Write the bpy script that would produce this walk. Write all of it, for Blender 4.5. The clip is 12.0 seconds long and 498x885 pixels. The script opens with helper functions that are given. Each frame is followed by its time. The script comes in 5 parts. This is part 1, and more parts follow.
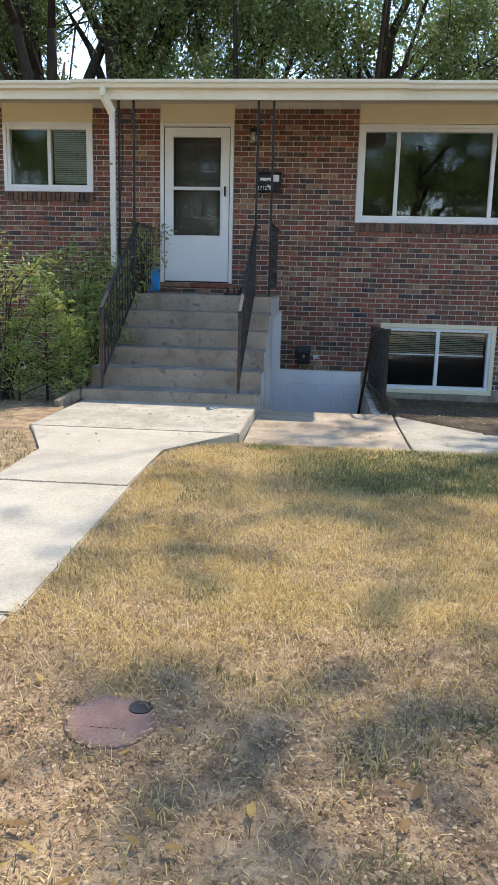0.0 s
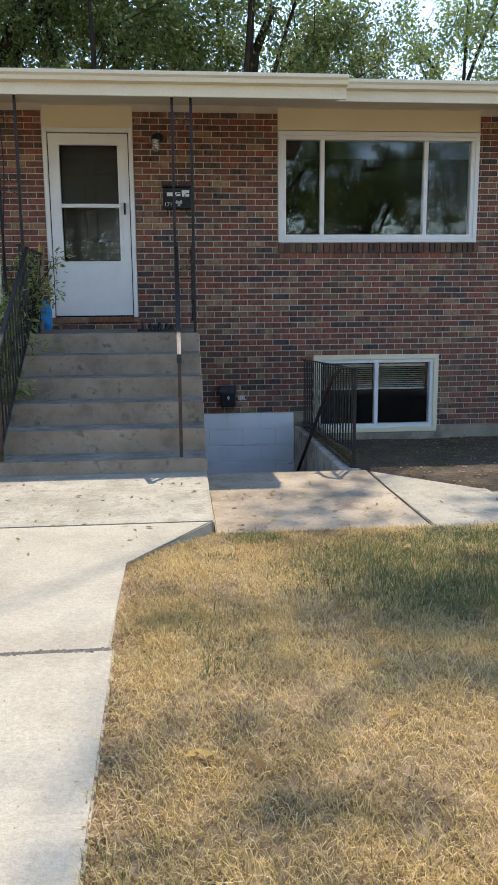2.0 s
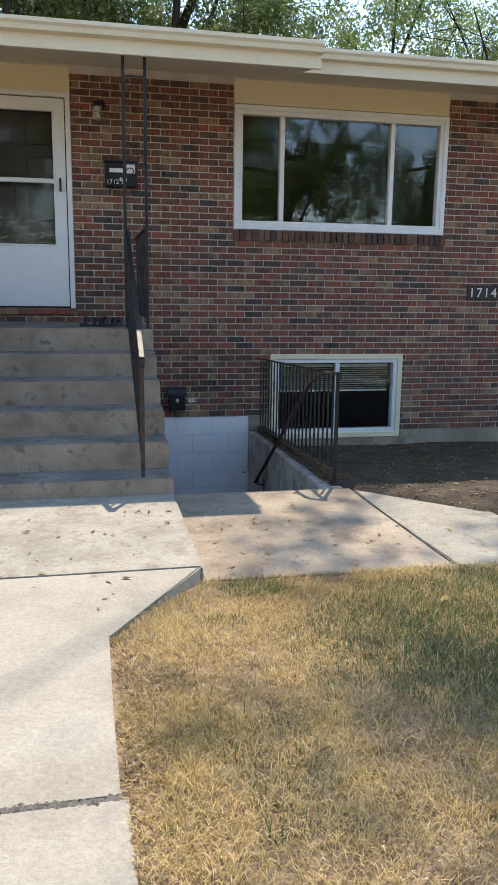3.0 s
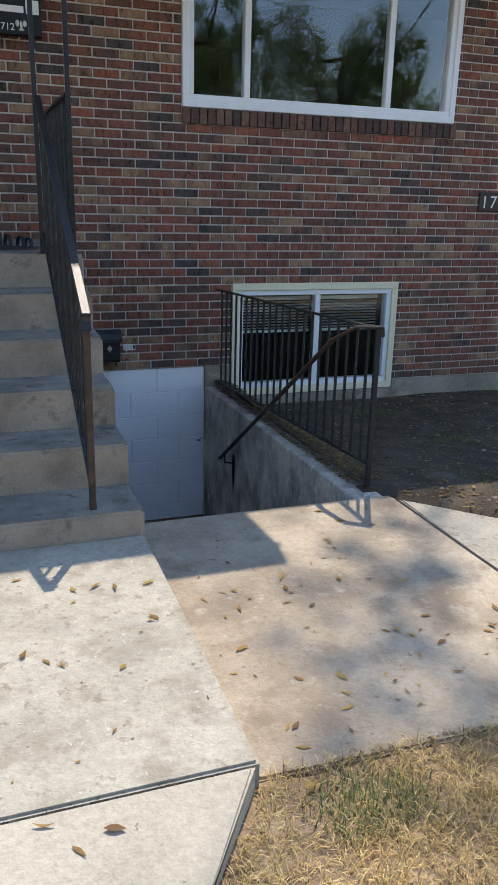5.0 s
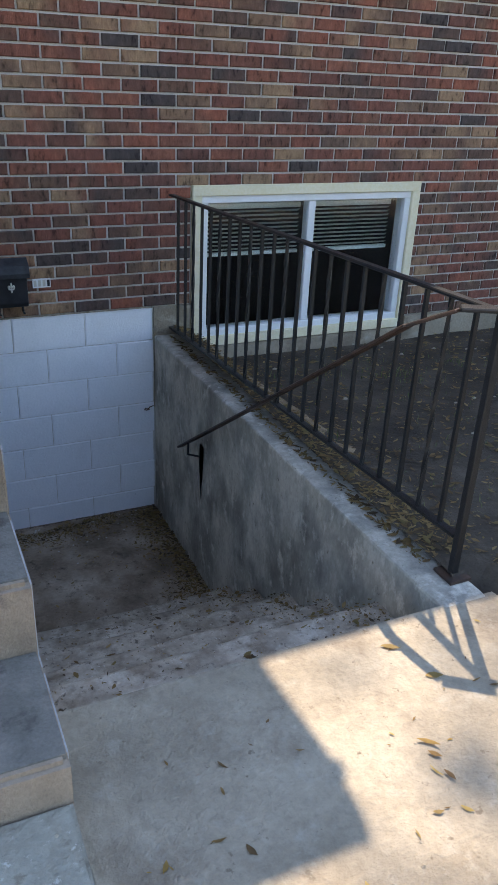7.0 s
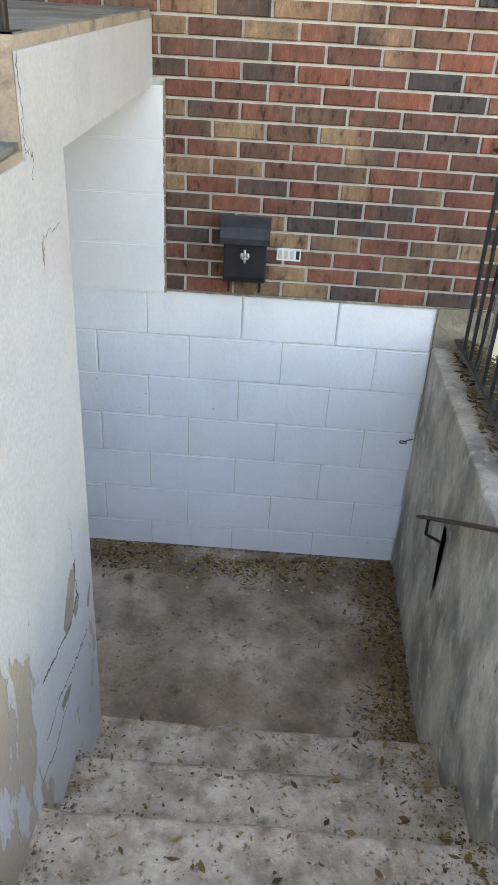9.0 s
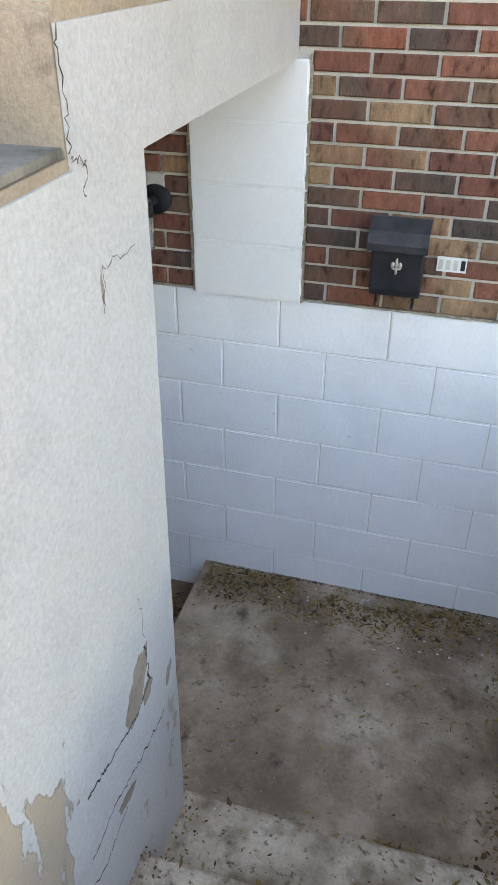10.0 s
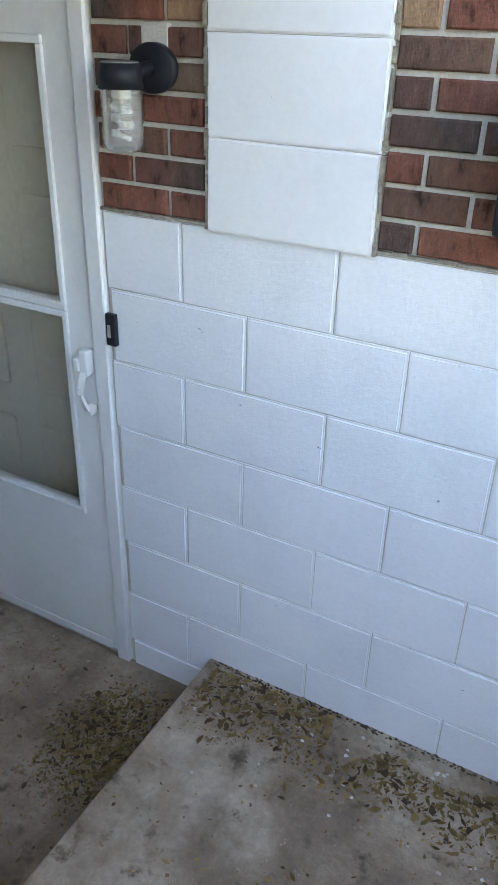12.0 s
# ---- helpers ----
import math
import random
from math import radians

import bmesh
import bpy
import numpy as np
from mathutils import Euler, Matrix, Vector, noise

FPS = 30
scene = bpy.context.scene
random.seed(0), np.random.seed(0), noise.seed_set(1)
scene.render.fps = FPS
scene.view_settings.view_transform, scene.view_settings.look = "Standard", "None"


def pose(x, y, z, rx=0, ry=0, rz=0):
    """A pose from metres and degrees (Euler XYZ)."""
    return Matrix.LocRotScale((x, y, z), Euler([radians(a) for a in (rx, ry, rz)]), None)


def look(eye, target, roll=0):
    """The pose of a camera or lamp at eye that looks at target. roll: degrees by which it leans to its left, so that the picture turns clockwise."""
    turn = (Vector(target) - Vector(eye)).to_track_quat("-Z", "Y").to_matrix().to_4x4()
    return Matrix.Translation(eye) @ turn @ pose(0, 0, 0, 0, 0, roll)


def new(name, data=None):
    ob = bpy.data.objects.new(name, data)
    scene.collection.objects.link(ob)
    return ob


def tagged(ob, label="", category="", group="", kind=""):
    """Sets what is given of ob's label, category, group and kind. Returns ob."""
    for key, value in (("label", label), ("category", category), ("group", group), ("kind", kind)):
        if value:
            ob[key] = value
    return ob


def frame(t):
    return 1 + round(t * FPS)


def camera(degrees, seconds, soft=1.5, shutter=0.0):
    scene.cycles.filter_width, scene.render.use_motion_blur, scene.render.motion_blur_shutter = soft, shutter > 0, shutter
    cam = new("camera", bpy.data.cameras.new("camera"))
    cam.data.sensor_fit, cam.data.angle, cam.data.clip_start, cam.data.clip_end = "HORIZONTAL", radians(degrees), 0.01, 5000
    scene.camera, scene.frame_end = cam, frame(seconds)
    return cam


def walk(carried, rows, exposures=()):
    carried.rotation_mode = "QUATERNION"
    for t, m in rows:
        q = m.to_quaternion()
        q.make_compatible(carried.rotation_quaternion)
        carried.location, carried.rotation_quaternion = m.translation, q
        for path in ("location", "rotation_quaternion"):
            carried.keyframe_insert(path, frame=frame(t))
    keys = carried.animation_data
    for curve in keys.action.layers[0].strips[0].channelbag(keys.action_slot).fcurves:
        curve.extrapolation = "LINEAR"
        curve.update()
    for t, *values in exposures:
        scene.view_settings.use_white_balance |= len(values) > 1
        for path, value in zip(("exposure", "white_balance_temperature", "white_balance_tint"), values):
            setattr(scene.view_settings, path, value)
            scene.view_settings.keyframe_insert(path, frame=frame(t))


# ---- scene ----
cam = camera(35.8, 12.0)
METRES, EYE, TILT, LEAN, TURN = 10.2, 1.27, 0.0, 0.0, 5.4
ROWS = [
    (0.0, 0.0, 0.0, 0.0, 0.28, -11.94, -1.35),
    (0.5, -0.0135, 0.0445, -0.003, 1.13, -12.26, -0.44),
    (1.0, -0.029, 0.0924, 0.0024, -3.41, -11.53, 0.19),
    (1.5, -0.0531, 0.1269, 0.0069, -7.33, -10.64, 0.61),
    (2.0, -0.0706, 0.1655, 0.0071, -10.69, -10.15, 0.47),
    (2.5, -0.0906, 0.2108, 0.0096, -14.28, -10.21, -0.07),
    (3.0, -0.0966, 0.2611, 0.0114, -17.22, -10.95, -0.71),
    (5.0, -0.0818, 0.4748, 0.0126, -24.88, -17.52, -1.42),
    (5.5, -0.0742, 0.5306, 0.0124, -28.1, -19.61, -1.32),
    (6.0, -0.0584, 0.5806, 0.0114, -30.99, -22.06, -1.5),
    (6.5, -0.0412, 0.6231, 0.0115, -31.52, -24.47, -2.0),
    (8.5, 0.046, 0.7365, -0.006, -10.3, -29.88, -3.39),
    (9.0, 0.0601, 0.7649, -0.0084, -1.82, -31.14, -2.76),
    (9.5, 0.0687, 0.7911, -0.0091, 5.85, -32.67, -1.32),
    (10.0, 0.0698, 0.8149, -0.0122, 10.73, -33.4, -0.13),
    (10.5, 0.073, 0.8403, -0.0266, 14.5, -32.97, 0.5),
    (11.0, 0.078, 0.8662, -0.0426, 16.97, -31.64, 0.47),
    (11.5, 0.0785, 0.8933, -0.0619, 19.04, -30.0, 0.16),
    (12.0, 0.0792, 0.9151, -0.0783, 23.63, -29.05, -1.33),
]
EXPOSURES = [(0.0, 1.52, 7000, 12), (1.0, 1.36, 7050, 12), (3.0, 1.4, 7150, 13), (5.0, 1.38, 6900, 13), (6.5, 1.58, 6850, 14), (8.5, 3.32, 10000, 14), (9.5, 3.33, 10300, 16), (11.0, 3.4, 9400, 14), (12.0, 3.6, 9000, 14)]
walk(cam, [(t, pose(0, 0, EYE, TILT, LEAN, TURN) @ pose(METRES * x, METRES * y, METRES * z, 90 + pitch, roll, yaw)) for t, x, y, z, yaw, pitch, roll in ROWS], EXPOSURES)

# ---- light ----
SUN = Vector((0.25, 0.49, 1.0)).normalized()
world = bpy.data.worlds.new("sky")
scene.world = world
world.use_nodes = True
wn = world.node_tree.nodes
sky = wn.new("ShaderNodeTexSky")
sky.sky_type = "NISHITA"
sky.sun_disc = False
sky.sun_elevation = math.asin(SUN.z)
sky.sun_rotation = math.atan2(SUN.x, SUN.y)
sky.air_density, sky.dust_density, sky.ozone_density = 1.0, 0.1, 2.5
wn["Background"].inputs[1].default_value = 0.15
world.node_tree.links.new(sky.outputs[0], wn["Background"].inputs[0])
sun = new("sun", bpy.data.lights.new("sun", "SUN"))
sun.data.energy, sun.data.angle, sun.data.color = 2.3, radians(0.53), (1.0, 0.93, 0.82)
sun.matrix_world = look(SUN * 40, (0, 0, 0))


# ---- materials ----
def rgb(c):
    return (c[0], c[1], c[2], 1.0)


def surface(name, cols, scale=3.0, rough=0.8, bump=0.25, fine=60.0, metal=0.0, pick="", pick_cols=None, spots=None, spec=0.3, stretch=None, drift=0.0, more=(), coarse=0.0):
    """A surface with two scales of colour, a fine grain, a bump, and at need a colour by piece, spots in layers and a coarse relief."""
    m = bpy.data.materials.new(name)
    m.use_nodes = True
    nt = m.node_tree
    n, l = nt.nodes, nt.links
    b = n["Principled BSDF"]
    geo = n.new("ShaderNodeNewGeometry")
    vec = geo.outputs["Position"]
    if stretch:
        mp = n.new("ShaderNodeMapping")
        mp.inputs["Scale"].default_value = stretch
        l.new(vec, mp.inputs[0])
        vec = mp.outputs[0]

    def noise_tex(s, d=5.0, r=0.6):
        t = n.new("ShaderNodeTexNoise")
        t.inputs["Scale"].default_value, t.inputs["Detail"].default_value, t.inputs["Roughness"].default_value = s, d, r
        l.new(vec, t.inputs["Vector"])
        return t.outputs[0]

    def ramp(src, stops, flat=False):
        r = n.new("ShaderNodeValToRGB")
        if flat:
            r.color_ramp.interpolation = "CONSTANT"
        e = r.color_ramp.elements
        while len(e) < len(stops):
            e.new(0.5)
        for el, (p, c) in zip(e, stops):
            el.position, el.color = p, rgb(c)
        l.new(src, r.inputs[0])
        return r.outputs[0]

    def mix(kind, fac, a, bb):
        x = n.new("ShaderNodeMix")
        x.data_type, x.blend_type = "RGBA", kind
        if isinstance(fac, float):
            x.inputs[0].default_value = fac
        else:
            l.new(fac, x.inputs[0])
        for k, v in ((6, a), (7, bb)):
            if isinstance(v, tuple):
                x.inputs[k].default_value = rgb(v)
            else:
                l.new(v, x.inputs[k])
        return x.outputs[2]

    k = len(cols)
    col = ramp(noise_tex(scale), [(0.3 + 0.4 * i / max(1, k - 1), c) for i, c in enumerate(cols)])
    if pick:
        src = n.new("ShaderNodeObjectInfo").outputs["Random"] if pick == "object" else geo.outputs["Random Per Island"]
        if drift:
            big, ad, sb = noise_tex(0.9, 2.0, 0.5), n.new("ShaderNodeMath"), n.new("ShaderNodeMath")
            sb.operation, sb.inputs[1].default_value = "SUBTRACT", 0.5
            l.new(big, sb.inputs[0])
            ad.operation, ad.inputs[1].default_value = "MULTIPLY_ADD", drift
            l.new(sb.outputs[0], ad.inputs[0])
            l.new(src, ad.inputs[2])
            src = ad.outputs[0]
        pc = ramp(src, [(i / len(pick_cols), c) for i, c in enumerate(pick_cols)], not drift)
        col = mix("MULTIPLY", 0.9, pc, col) if not spots or spots != "only" else pc
    grain = noise_tex(fine, 3.0, 0.7)
    col = mix("OVERLAY", 0.35, col, ramp(grain, [(0.25, (0.25, 0.25, 0.25)), (0.75, (0.75, 0.75, 0.75))]))
    for s, lo, hi, c in ([spots] if isinstance(spots, tuple) else []) + list(more):
        mask = ramp(noise_tex(s, 6.0, 0.65), [(lo, (0, 0, 0)), (hi, (1, 1, 1))])
        col = mix("MIX", mask, col, c)
    l.new(col, b.inputs["Base Color"])
    rr = n.new("ShaderNodeMapRange")
    rr.inputs["To Min"].default_value, rr.inputs["To Max"].default_value = max(0.02, rough - 0.12), min(1.0, rough + 0.12)
    l.new(grain, rr.inputs[0])
    l.new(rr.outputs[0], b.inputs["Roughness"])
    b.inputs["Metallic"].default_value = metal
    b.inputs["Specular IOR Level"].default_value = spec
    if bump:
        bp = n.new("ShaderNodeBump")
        bp.inputs["Strength"].default_value, bp.inputs["Distance"].default_value = bump, 0.01
        l.new(grain, bp.inputs["Height"])
        l.new(bp.outputs[0], b.inputs["Normal"])
        if coarse:
            b2 = n.new("ShaderNodeBump")
            b2.inputs["Strength"].default_value, b2.inputs["Distance"].default_value = 0.9, coarse
            l.new(noise_tex(scale * 1.7, 4.0, 0.55), b2.inputs["Height"])
            l.new(bp.outputs[0], b2.inputs["Normal"])
            l.new(b2.outputs[0], b.inputs["Normal"])
    return m


BRICKS = [(0.092, 0.074, 0.070), (0.105, 0.080, 0.072), (0.205, 0.088, 0.066), (0.185, 0.108, 0.078), (0.33, 0.118, 0.078), (0.235, 0.105, 0.075), (0.40, 0.255, 0.155), (0.175, 0.102, 0.076),
          (0.110, 0.080, 0.070), (0.27, 0.105, 0.074), (0.195, 0.088, 0.070), (0.31, 0.125, 0.084), (0.165, 0.098, 0.074), (0.37, 0.225, 0.140), (0.125, 0.086, 0.073), (0.24, 0.098, 0.072)]
SILLS = [(0.10, 0.072, 0.064), (0.14, 0.085, 0.068), (0.18, 0.10, 0.076), (0.12, 0.078, 0.066), (0.20, 0.125, 0.09)]
BCOL = [(0.25, 0.24, 0.24), (0.85, 0.84, 0.83), (1.02, 1.0, 0.98), (1.35, 1.31, 1.24)]
M_BRICK = surface("brick_piece", BCOL, 24.0, 0.9, 0.7, 150, pick="object", pick_cols=BRICKS, drift=0.5, spec=0.15, stretch=(1.6, 1, 0.7))
M_BRICKS = surface("brick_field", BCOL, 24.0, 0.9, 0.7, 150, pick="island", pick_cols=BRICKS, drift=0.5, spec=0.15, stretch=(1.6, 1, 0.7))
M_SILL = surface("sill_brick", BCOL, 24.0, 0.9, 0.7, 150, pick="island", pick_cols=SILLS, spec=0.15)
M_MORTAR = surface("mortar", [(0.54, 0.505, 0.445), (0.67, 0.63, 0.56)], 6, 0.95, 0.5, 200)
M_BLOCK = surface("painted_block", [(0.78, 0.79, 0.80), (0.85, 0.86, 0.87), (0.81, 0.82, 0.83)], 2.2, 0.5, 0.25, 80, spots=(26, 0.70, 0.725, (0.36, 0.35, 0.33)), coarse=0.0015)
M_PANEL = surface("panel_paint", [(0.83, 0.83, 0.82), (0.88, 0.88, 0.87)], 2.5, 0.55, 0.1, 60, spots=(24, 0.72, 0.74, (0.45, 0.43, 0.40)))
M_PAINT = surface("white_trim", [(0.78, 0.78, 0.76), (0.84, 0.84, 0.82)], 4, 0.4, 0.05, 60, spec=0.5)
M_CREAM = surface("cream_paint", [(0.78, 0.69, 0.47), (0.82, 0.73, 0.51)], 2, 0.6, 0.1, 60)
M_FASCIA = surface("cream_fascia", [(0.74, 0.66, 0.48), (0.80, 0.73, 0.56)], 1.5, 0.5, 0.05, 60)
M_SOFFIT = surface("soffit_paint", [(0.70, 0.63, 0.49), (0.76, 0.69, 0.55)], 1.5, 0.7, 0.1, 60)
M_CONC = surface("pale_concrete", [(0.26, 0.24, 0.19), (0.35, 0.325, 0.26), (0.41, 0.38, 0.31)], 2.4, 0.9, 0.9, 45, spots=(7, 0.50, 0.68, (0.26, 0.23, 0.175)), more=((20, 0.58, 0.66, (0.235, 0.205, 0.155)), (48, 0.62, 0.70, (0.47, 0.44, 0.375))), coarse=0.004)
M_SLAB = surface("tan_concrete", [(0.22, 0.178, 0.128), (0.35, 0.29, 0.212), (0.425, 0.362, 0.272)], 1.6, 0.9, 0.8, 50, spots=(4, 0.50, 0.68, (0.215, 0.168, 0.12)), more=((11, 0.56, 0.72, (0.40, 0.35, 0.275)), (30, 0.64, 0.71, (0.18, 0.14, 0.10))), coarse=0.004)
M_WALK = surface("clean_concrete", [(0.30, 0.27, 0.21), (0.375, 0.34, 0.268), (0.42, 0.385, 0.307)], 1.8, 0.9, 0.7, 60, spots=(3, 0.60, 0.76, (0.285, 0.25, 0.20)), more=((28, 0.67, 0.70, (0.20, 0.175, 0.14)),))
M_STEP = surface("stair_concrete", [(0.22, 0.17, 0.125), (0.36, 0.275, 0.20), (0.45, 0.355, 0.265)], 4.0, 0.92, 0.6, 100, spots=(8, 0.54, 0.68, (0.17, 0.135, 0.105)))
M_WELL = surface("dirty_concrete", [(0.175, 0.124, 0.087), (0.345, 0.26, 0.19), (0.53, 0.43, 0.335)], 3.2, 0.92, 0.7, 60, spots=(2.2, 0.48, 0.66, (0.165, 0.118, 0.082)), more=((11, 0.58, 0.70, (0.125, 0.092, 0.065)), (34, 0.64, 0.72, (0.44, 0.37, 0.30))), coarse=0.003)
M_WELLSTEP = surface("weathered_concrete", [(0.25, 0.195, 0.142), (0.46, 0.378, 0.29), (0.60, 0.515, 0.415)], 7.0, 0.92, 0.9, 45, spots=(10, 0.50, 0.68, (0.23, 0.175, 0.125)), more=((38, 0.58, 0.66, (0.16, 0.125, 0.095)), (55, 0.63, 0.71, (0.64, 0.58, 0.50)), (3, 0.50, 0.72, (0.30, 0.225, 0.16))), coarse=0.006)
M_RETAIN = surface("stained_concrete", [(0.21, 0.19, 0.16), (0.48, 0.43, 0.35), (0.68, 0.62, 0.515)], 4.5, 0.9, 0.8, 55, stretch=(1, 1, 0.6), spots=(5, 0.46, 0.70, (0.24, 0.22, 0.185)), more=((13, 0.55, 0.70, (0.66, 0.605, 0.505)), (40, 0.64, 0.72, (0.18, 0.155, 0.12))), coarse=0.006)
M_TREAD = surface("grimy_tread", [(0.13, 0.12, 0.10), (0.21, 0.19, 0.16), (0.30, 0.27, 0.22)], 5.0, 0.9, 0.6, 100, spots=(9, 0.56, 0.68, (0.09, 0.08, 0.065)))
M_IRON = surface("black_iron", [(0.010, 0.010, 0.011), (0.022, 0.021, 0.021)], 12, 0.4, 0.15, 200, metal=0.0, spec=0.4)
M_LID = surface("dusty_black_paint", [(0.022, 0.024, 0.028), (0.06, 0.063, 0.07)], 14, 0.6, 0.1, 160)
M_RUST = surface("worn_iron", [(0.03, 0.025, 0.022), (0.11, 0.06, 0.04)], 14, 0.5, 0.2, 200, metal=0.3, spec=0.5)
M_BOX = surface("black_paint", [(0.008, 0.009, 0.013), (0.02, 0.022, 0.028)], 18, 0.55, 0.1, 200, spec=0.35)
M_DIRT = surface("bare_soil", [(0.04, 0.03, 0.022), (0.075, 0.057, 0.04), (0.12, 0.095, 0.068)], 4, 0.97, 1.0, 50)
M_LAWN = surface("dry_lawn_soil", [(0.13, 0.09, 0.058), (0.27, 0.19, 0.115), (0.40, 0.295, 0.18)], 9.0, 0.97, 1.0, 90)
M_BARK = surface("bark", [(0.025, 0.02, 0.016), (0.06, 0.048, 0.037)], 6, 0.95, 0.8, 30, stretch=(1, 1, 0.3))
# near-black base colour stands in for the shade of indoor rooms
M_DARK = surface("room_shade_colour", [(0.018, 0.017, 0.016), (0.03, 0.028, 0.026)], 2, 0.9, 0.0, 30)
M_ROOF = surface("roof_felt", [(0.10, 0.09, 0.085), (0.16, 0.15, 0.14)], 5, 0.95, 0.4, 90)
M_BLIND = surface("blind_slats", [(0.72, 0.77, 0.72), (0.80, 0.84, 0.78)], 5, 0.6, 0.0, 60)
M_DOOR = surface("inner_door_paint", [(0.60, 0.53, 0.40), (0.66, 0.59, 0.46)], 3, 0.5, 0.05, 60)

M_WOODDARK = surface("dark_door", [(0.035, 0.028, 0.022), (0.06, 0.045, 0.035)], 5, 0.5, 0.1, 60)
M_GALV = surface("worn_downspout", [(0.62, 0.58, 0.50), (0.72, 0.68, 0.6)], 5, 0.5, 0.1, 80, spots=(9, 0.66, 0.7, (0.2, 0.12, 0.08)))


def plain(name, c, rough=0.5, metal=0.0, trans=0.0):
    m = bpy.data.materials.new(name)
    m.use_nodes = True
    b = m.node_tree.nodes["Principled BSDF"]
    b.inputs["Base Color"].default_value = rgb(c)
    b.inputs["Roughness"].default_value, b.inputs["Metallic"].default_value = rough, metal
    b.inputs["Transmission Weight"].default_value = trans
    return m


def foliage(name, cols, rough=0.5, drift=0.0):
    """Leaves: a colour by leaf, with some light let through."""
    m = surface(name, [(0.8, 0.8, 0.8), (1.1, 1.1, 1.1)], 3, rough, 0.0, 40, pick="island", pick_cols=cols, spots="only", spec=0.4, drift=drift)
    nt = m.node_tree
    b = nt.nodes["Principled BSDF"]
    src = b.inputs["Base Color"].links[0].from_socket
    tr = nt.nodes.new("ShaderNodeBsdfTranslucent")
    nt.links.new(src, tr.inputs[0])
    mx = nt.nodes.new("ShaderNodeMixShader")
    mx.inputs[0].default_value = 0.4
    nt.links.new(b.outputs[0], mx.inputs[1])
    nt.links.new(tr.outputs[0], mx.inputs[2])
    nt.links.new(mx.outputs[0], nt.nodes["Material Output"].inputs[0])
    return m


M_LEAF = foliage("tree_leaves", [(0.085, 0.14, 0.04), (0.12, 0.185, 0.055), (0.17, 0.235, 0.08), (0.11, 0.165, 0.06), (0.24, 0.29, 0.13)])
M_LEAF2 = foliage("pale_tree_leaves", [(0.17, 0.25, 0.07), (0.23, 0.32, 0.09), (0.28, 0.35, 0.13), (0.18, 0.25, 0.10)])
M_ROSE = foliage("bush_leaves", [(0.18, 0.235, 0.06), (0.27, 0.31, 0.085), (0.38, 0.40, 0.15), (0.20, 0.245, 0.08), (0.31, 0.35, 0.11)])
M_CEDAR = foliage("fern_green", [(0.18, 0.26, 0.06), (0.24, 0.32, 0.08), (0.30, 0.37, 0.115)])
M_STRAW = foliage("straw_grass", [(0.32, 0.235, 0.10), (0.42, 0.325, 0.13), (0.56, 0.405, 0.16), (0.62, 0.455, 0.19), (0.70, 0.53, 0.235), (0.76, 0.61, 0.32)], 0.8, 1.3)
M_THATCH = foliage("brown_thatch", [(0.15, 0.10, 0.06), (0.20, 0.135, 0.075), (0.26, 0.18, 0.10), (0.33, 0.25, 0.14), (0.40, 0.31, 0.18)], 0.9, 1.0)
M_GRASS = foliage("green_grass", [(0.12, 0.16, 0.05), (0.17, 0.20, 0.07), (0.22, 0.23, 0.09), (0.10, 0.14, 0.05)], 0.7)
M_FALLEN = foliage("fallen_leaves", [(0.34, 0.21, 0.06), (0.24, 0.14, 0.05), (0.40, 0.28, 0.09), (0.17, 0.10, 0.045), (0.30, 0.20, 0.07)], 0.7)
M_LITTER = foliage("rotting_leaves", [(0.17, 0.105, 0.045), (0.25, 0.155, 0.06), (0.10, 0.066, 0.036), (0.21, 0.15, 0.058), (0.32, 0.215, 0.09)], 0.8)
M_CRUMB = foliage("broken_dry_leaves", [(0.30, 0.19, 0.115), (0.40, 0.27, 0.165), (0.20, 0.12, 0.075), (0.54, 0.40, 0.25), (0.36, 0.25, 0.14)], 0.9)
M_GRIT = surface("crumbled_concrete", [(0.12, 0.105, 0.085), (0.24, 0.215, 0.175)], 30, 0.95, 0.4, 80)
M_CHIP = surface("pebbles", [(0.45, 0.42, 0.38), (0.6, 0.57, 0.52)], 8, 0.9, 0.2, 60)
M_DUST = surface("settled_dust", [(0.20, 0.19, 0.18), (0.32, 0.30, 0.28)], 30, 0.95, 0.1, 120)
M_WHITE = plain("white_enamel", (0.82, 0.82, 0.8), 0.35)
M_BLUE = plain("blue_plastic", (0.02, 0.28, 0.62), 0.4)
M_YELLOW = plain("yellow_plastic", (0.60, 0.40, 0.04), 0.5)
M_WOOD = surface("raw_wood", [(0.24, 0.17, 0.10), (0.34, 0.26, 0.16)], 5, 0.8, 0.2, 90, stretch=(1, 1, 0.2))
M_JAR = plain("ribbed_lamp_glass", (0.9, 0.9, 0.87), 0.12, 0.0, 0.9)
M_BULB = plain("lamp_bulb", (0.85, 0.82, 0.74), 0.4)
M_SILVER = plain("pewter_emblem", (0.6, 0.58, 0.54), 0.35, 0.8)
M_COVER = surface("rusty_lid", [(0.14, 0.085, 0.07), (0.20, 0.125, 0.10), (0.24, 0.16, 0.13)], 6, 0.8, 0.5, 90)
M_CAULK = surface("dirty_caulk", [(0.20, 0.16, 0.12), (0.42, 0.37, 0.30)], 30, 0.9, 0.3, 120)
M_CRACK = plain("crack_shadow", (0.05, 0.045, 0.04), 0.95)


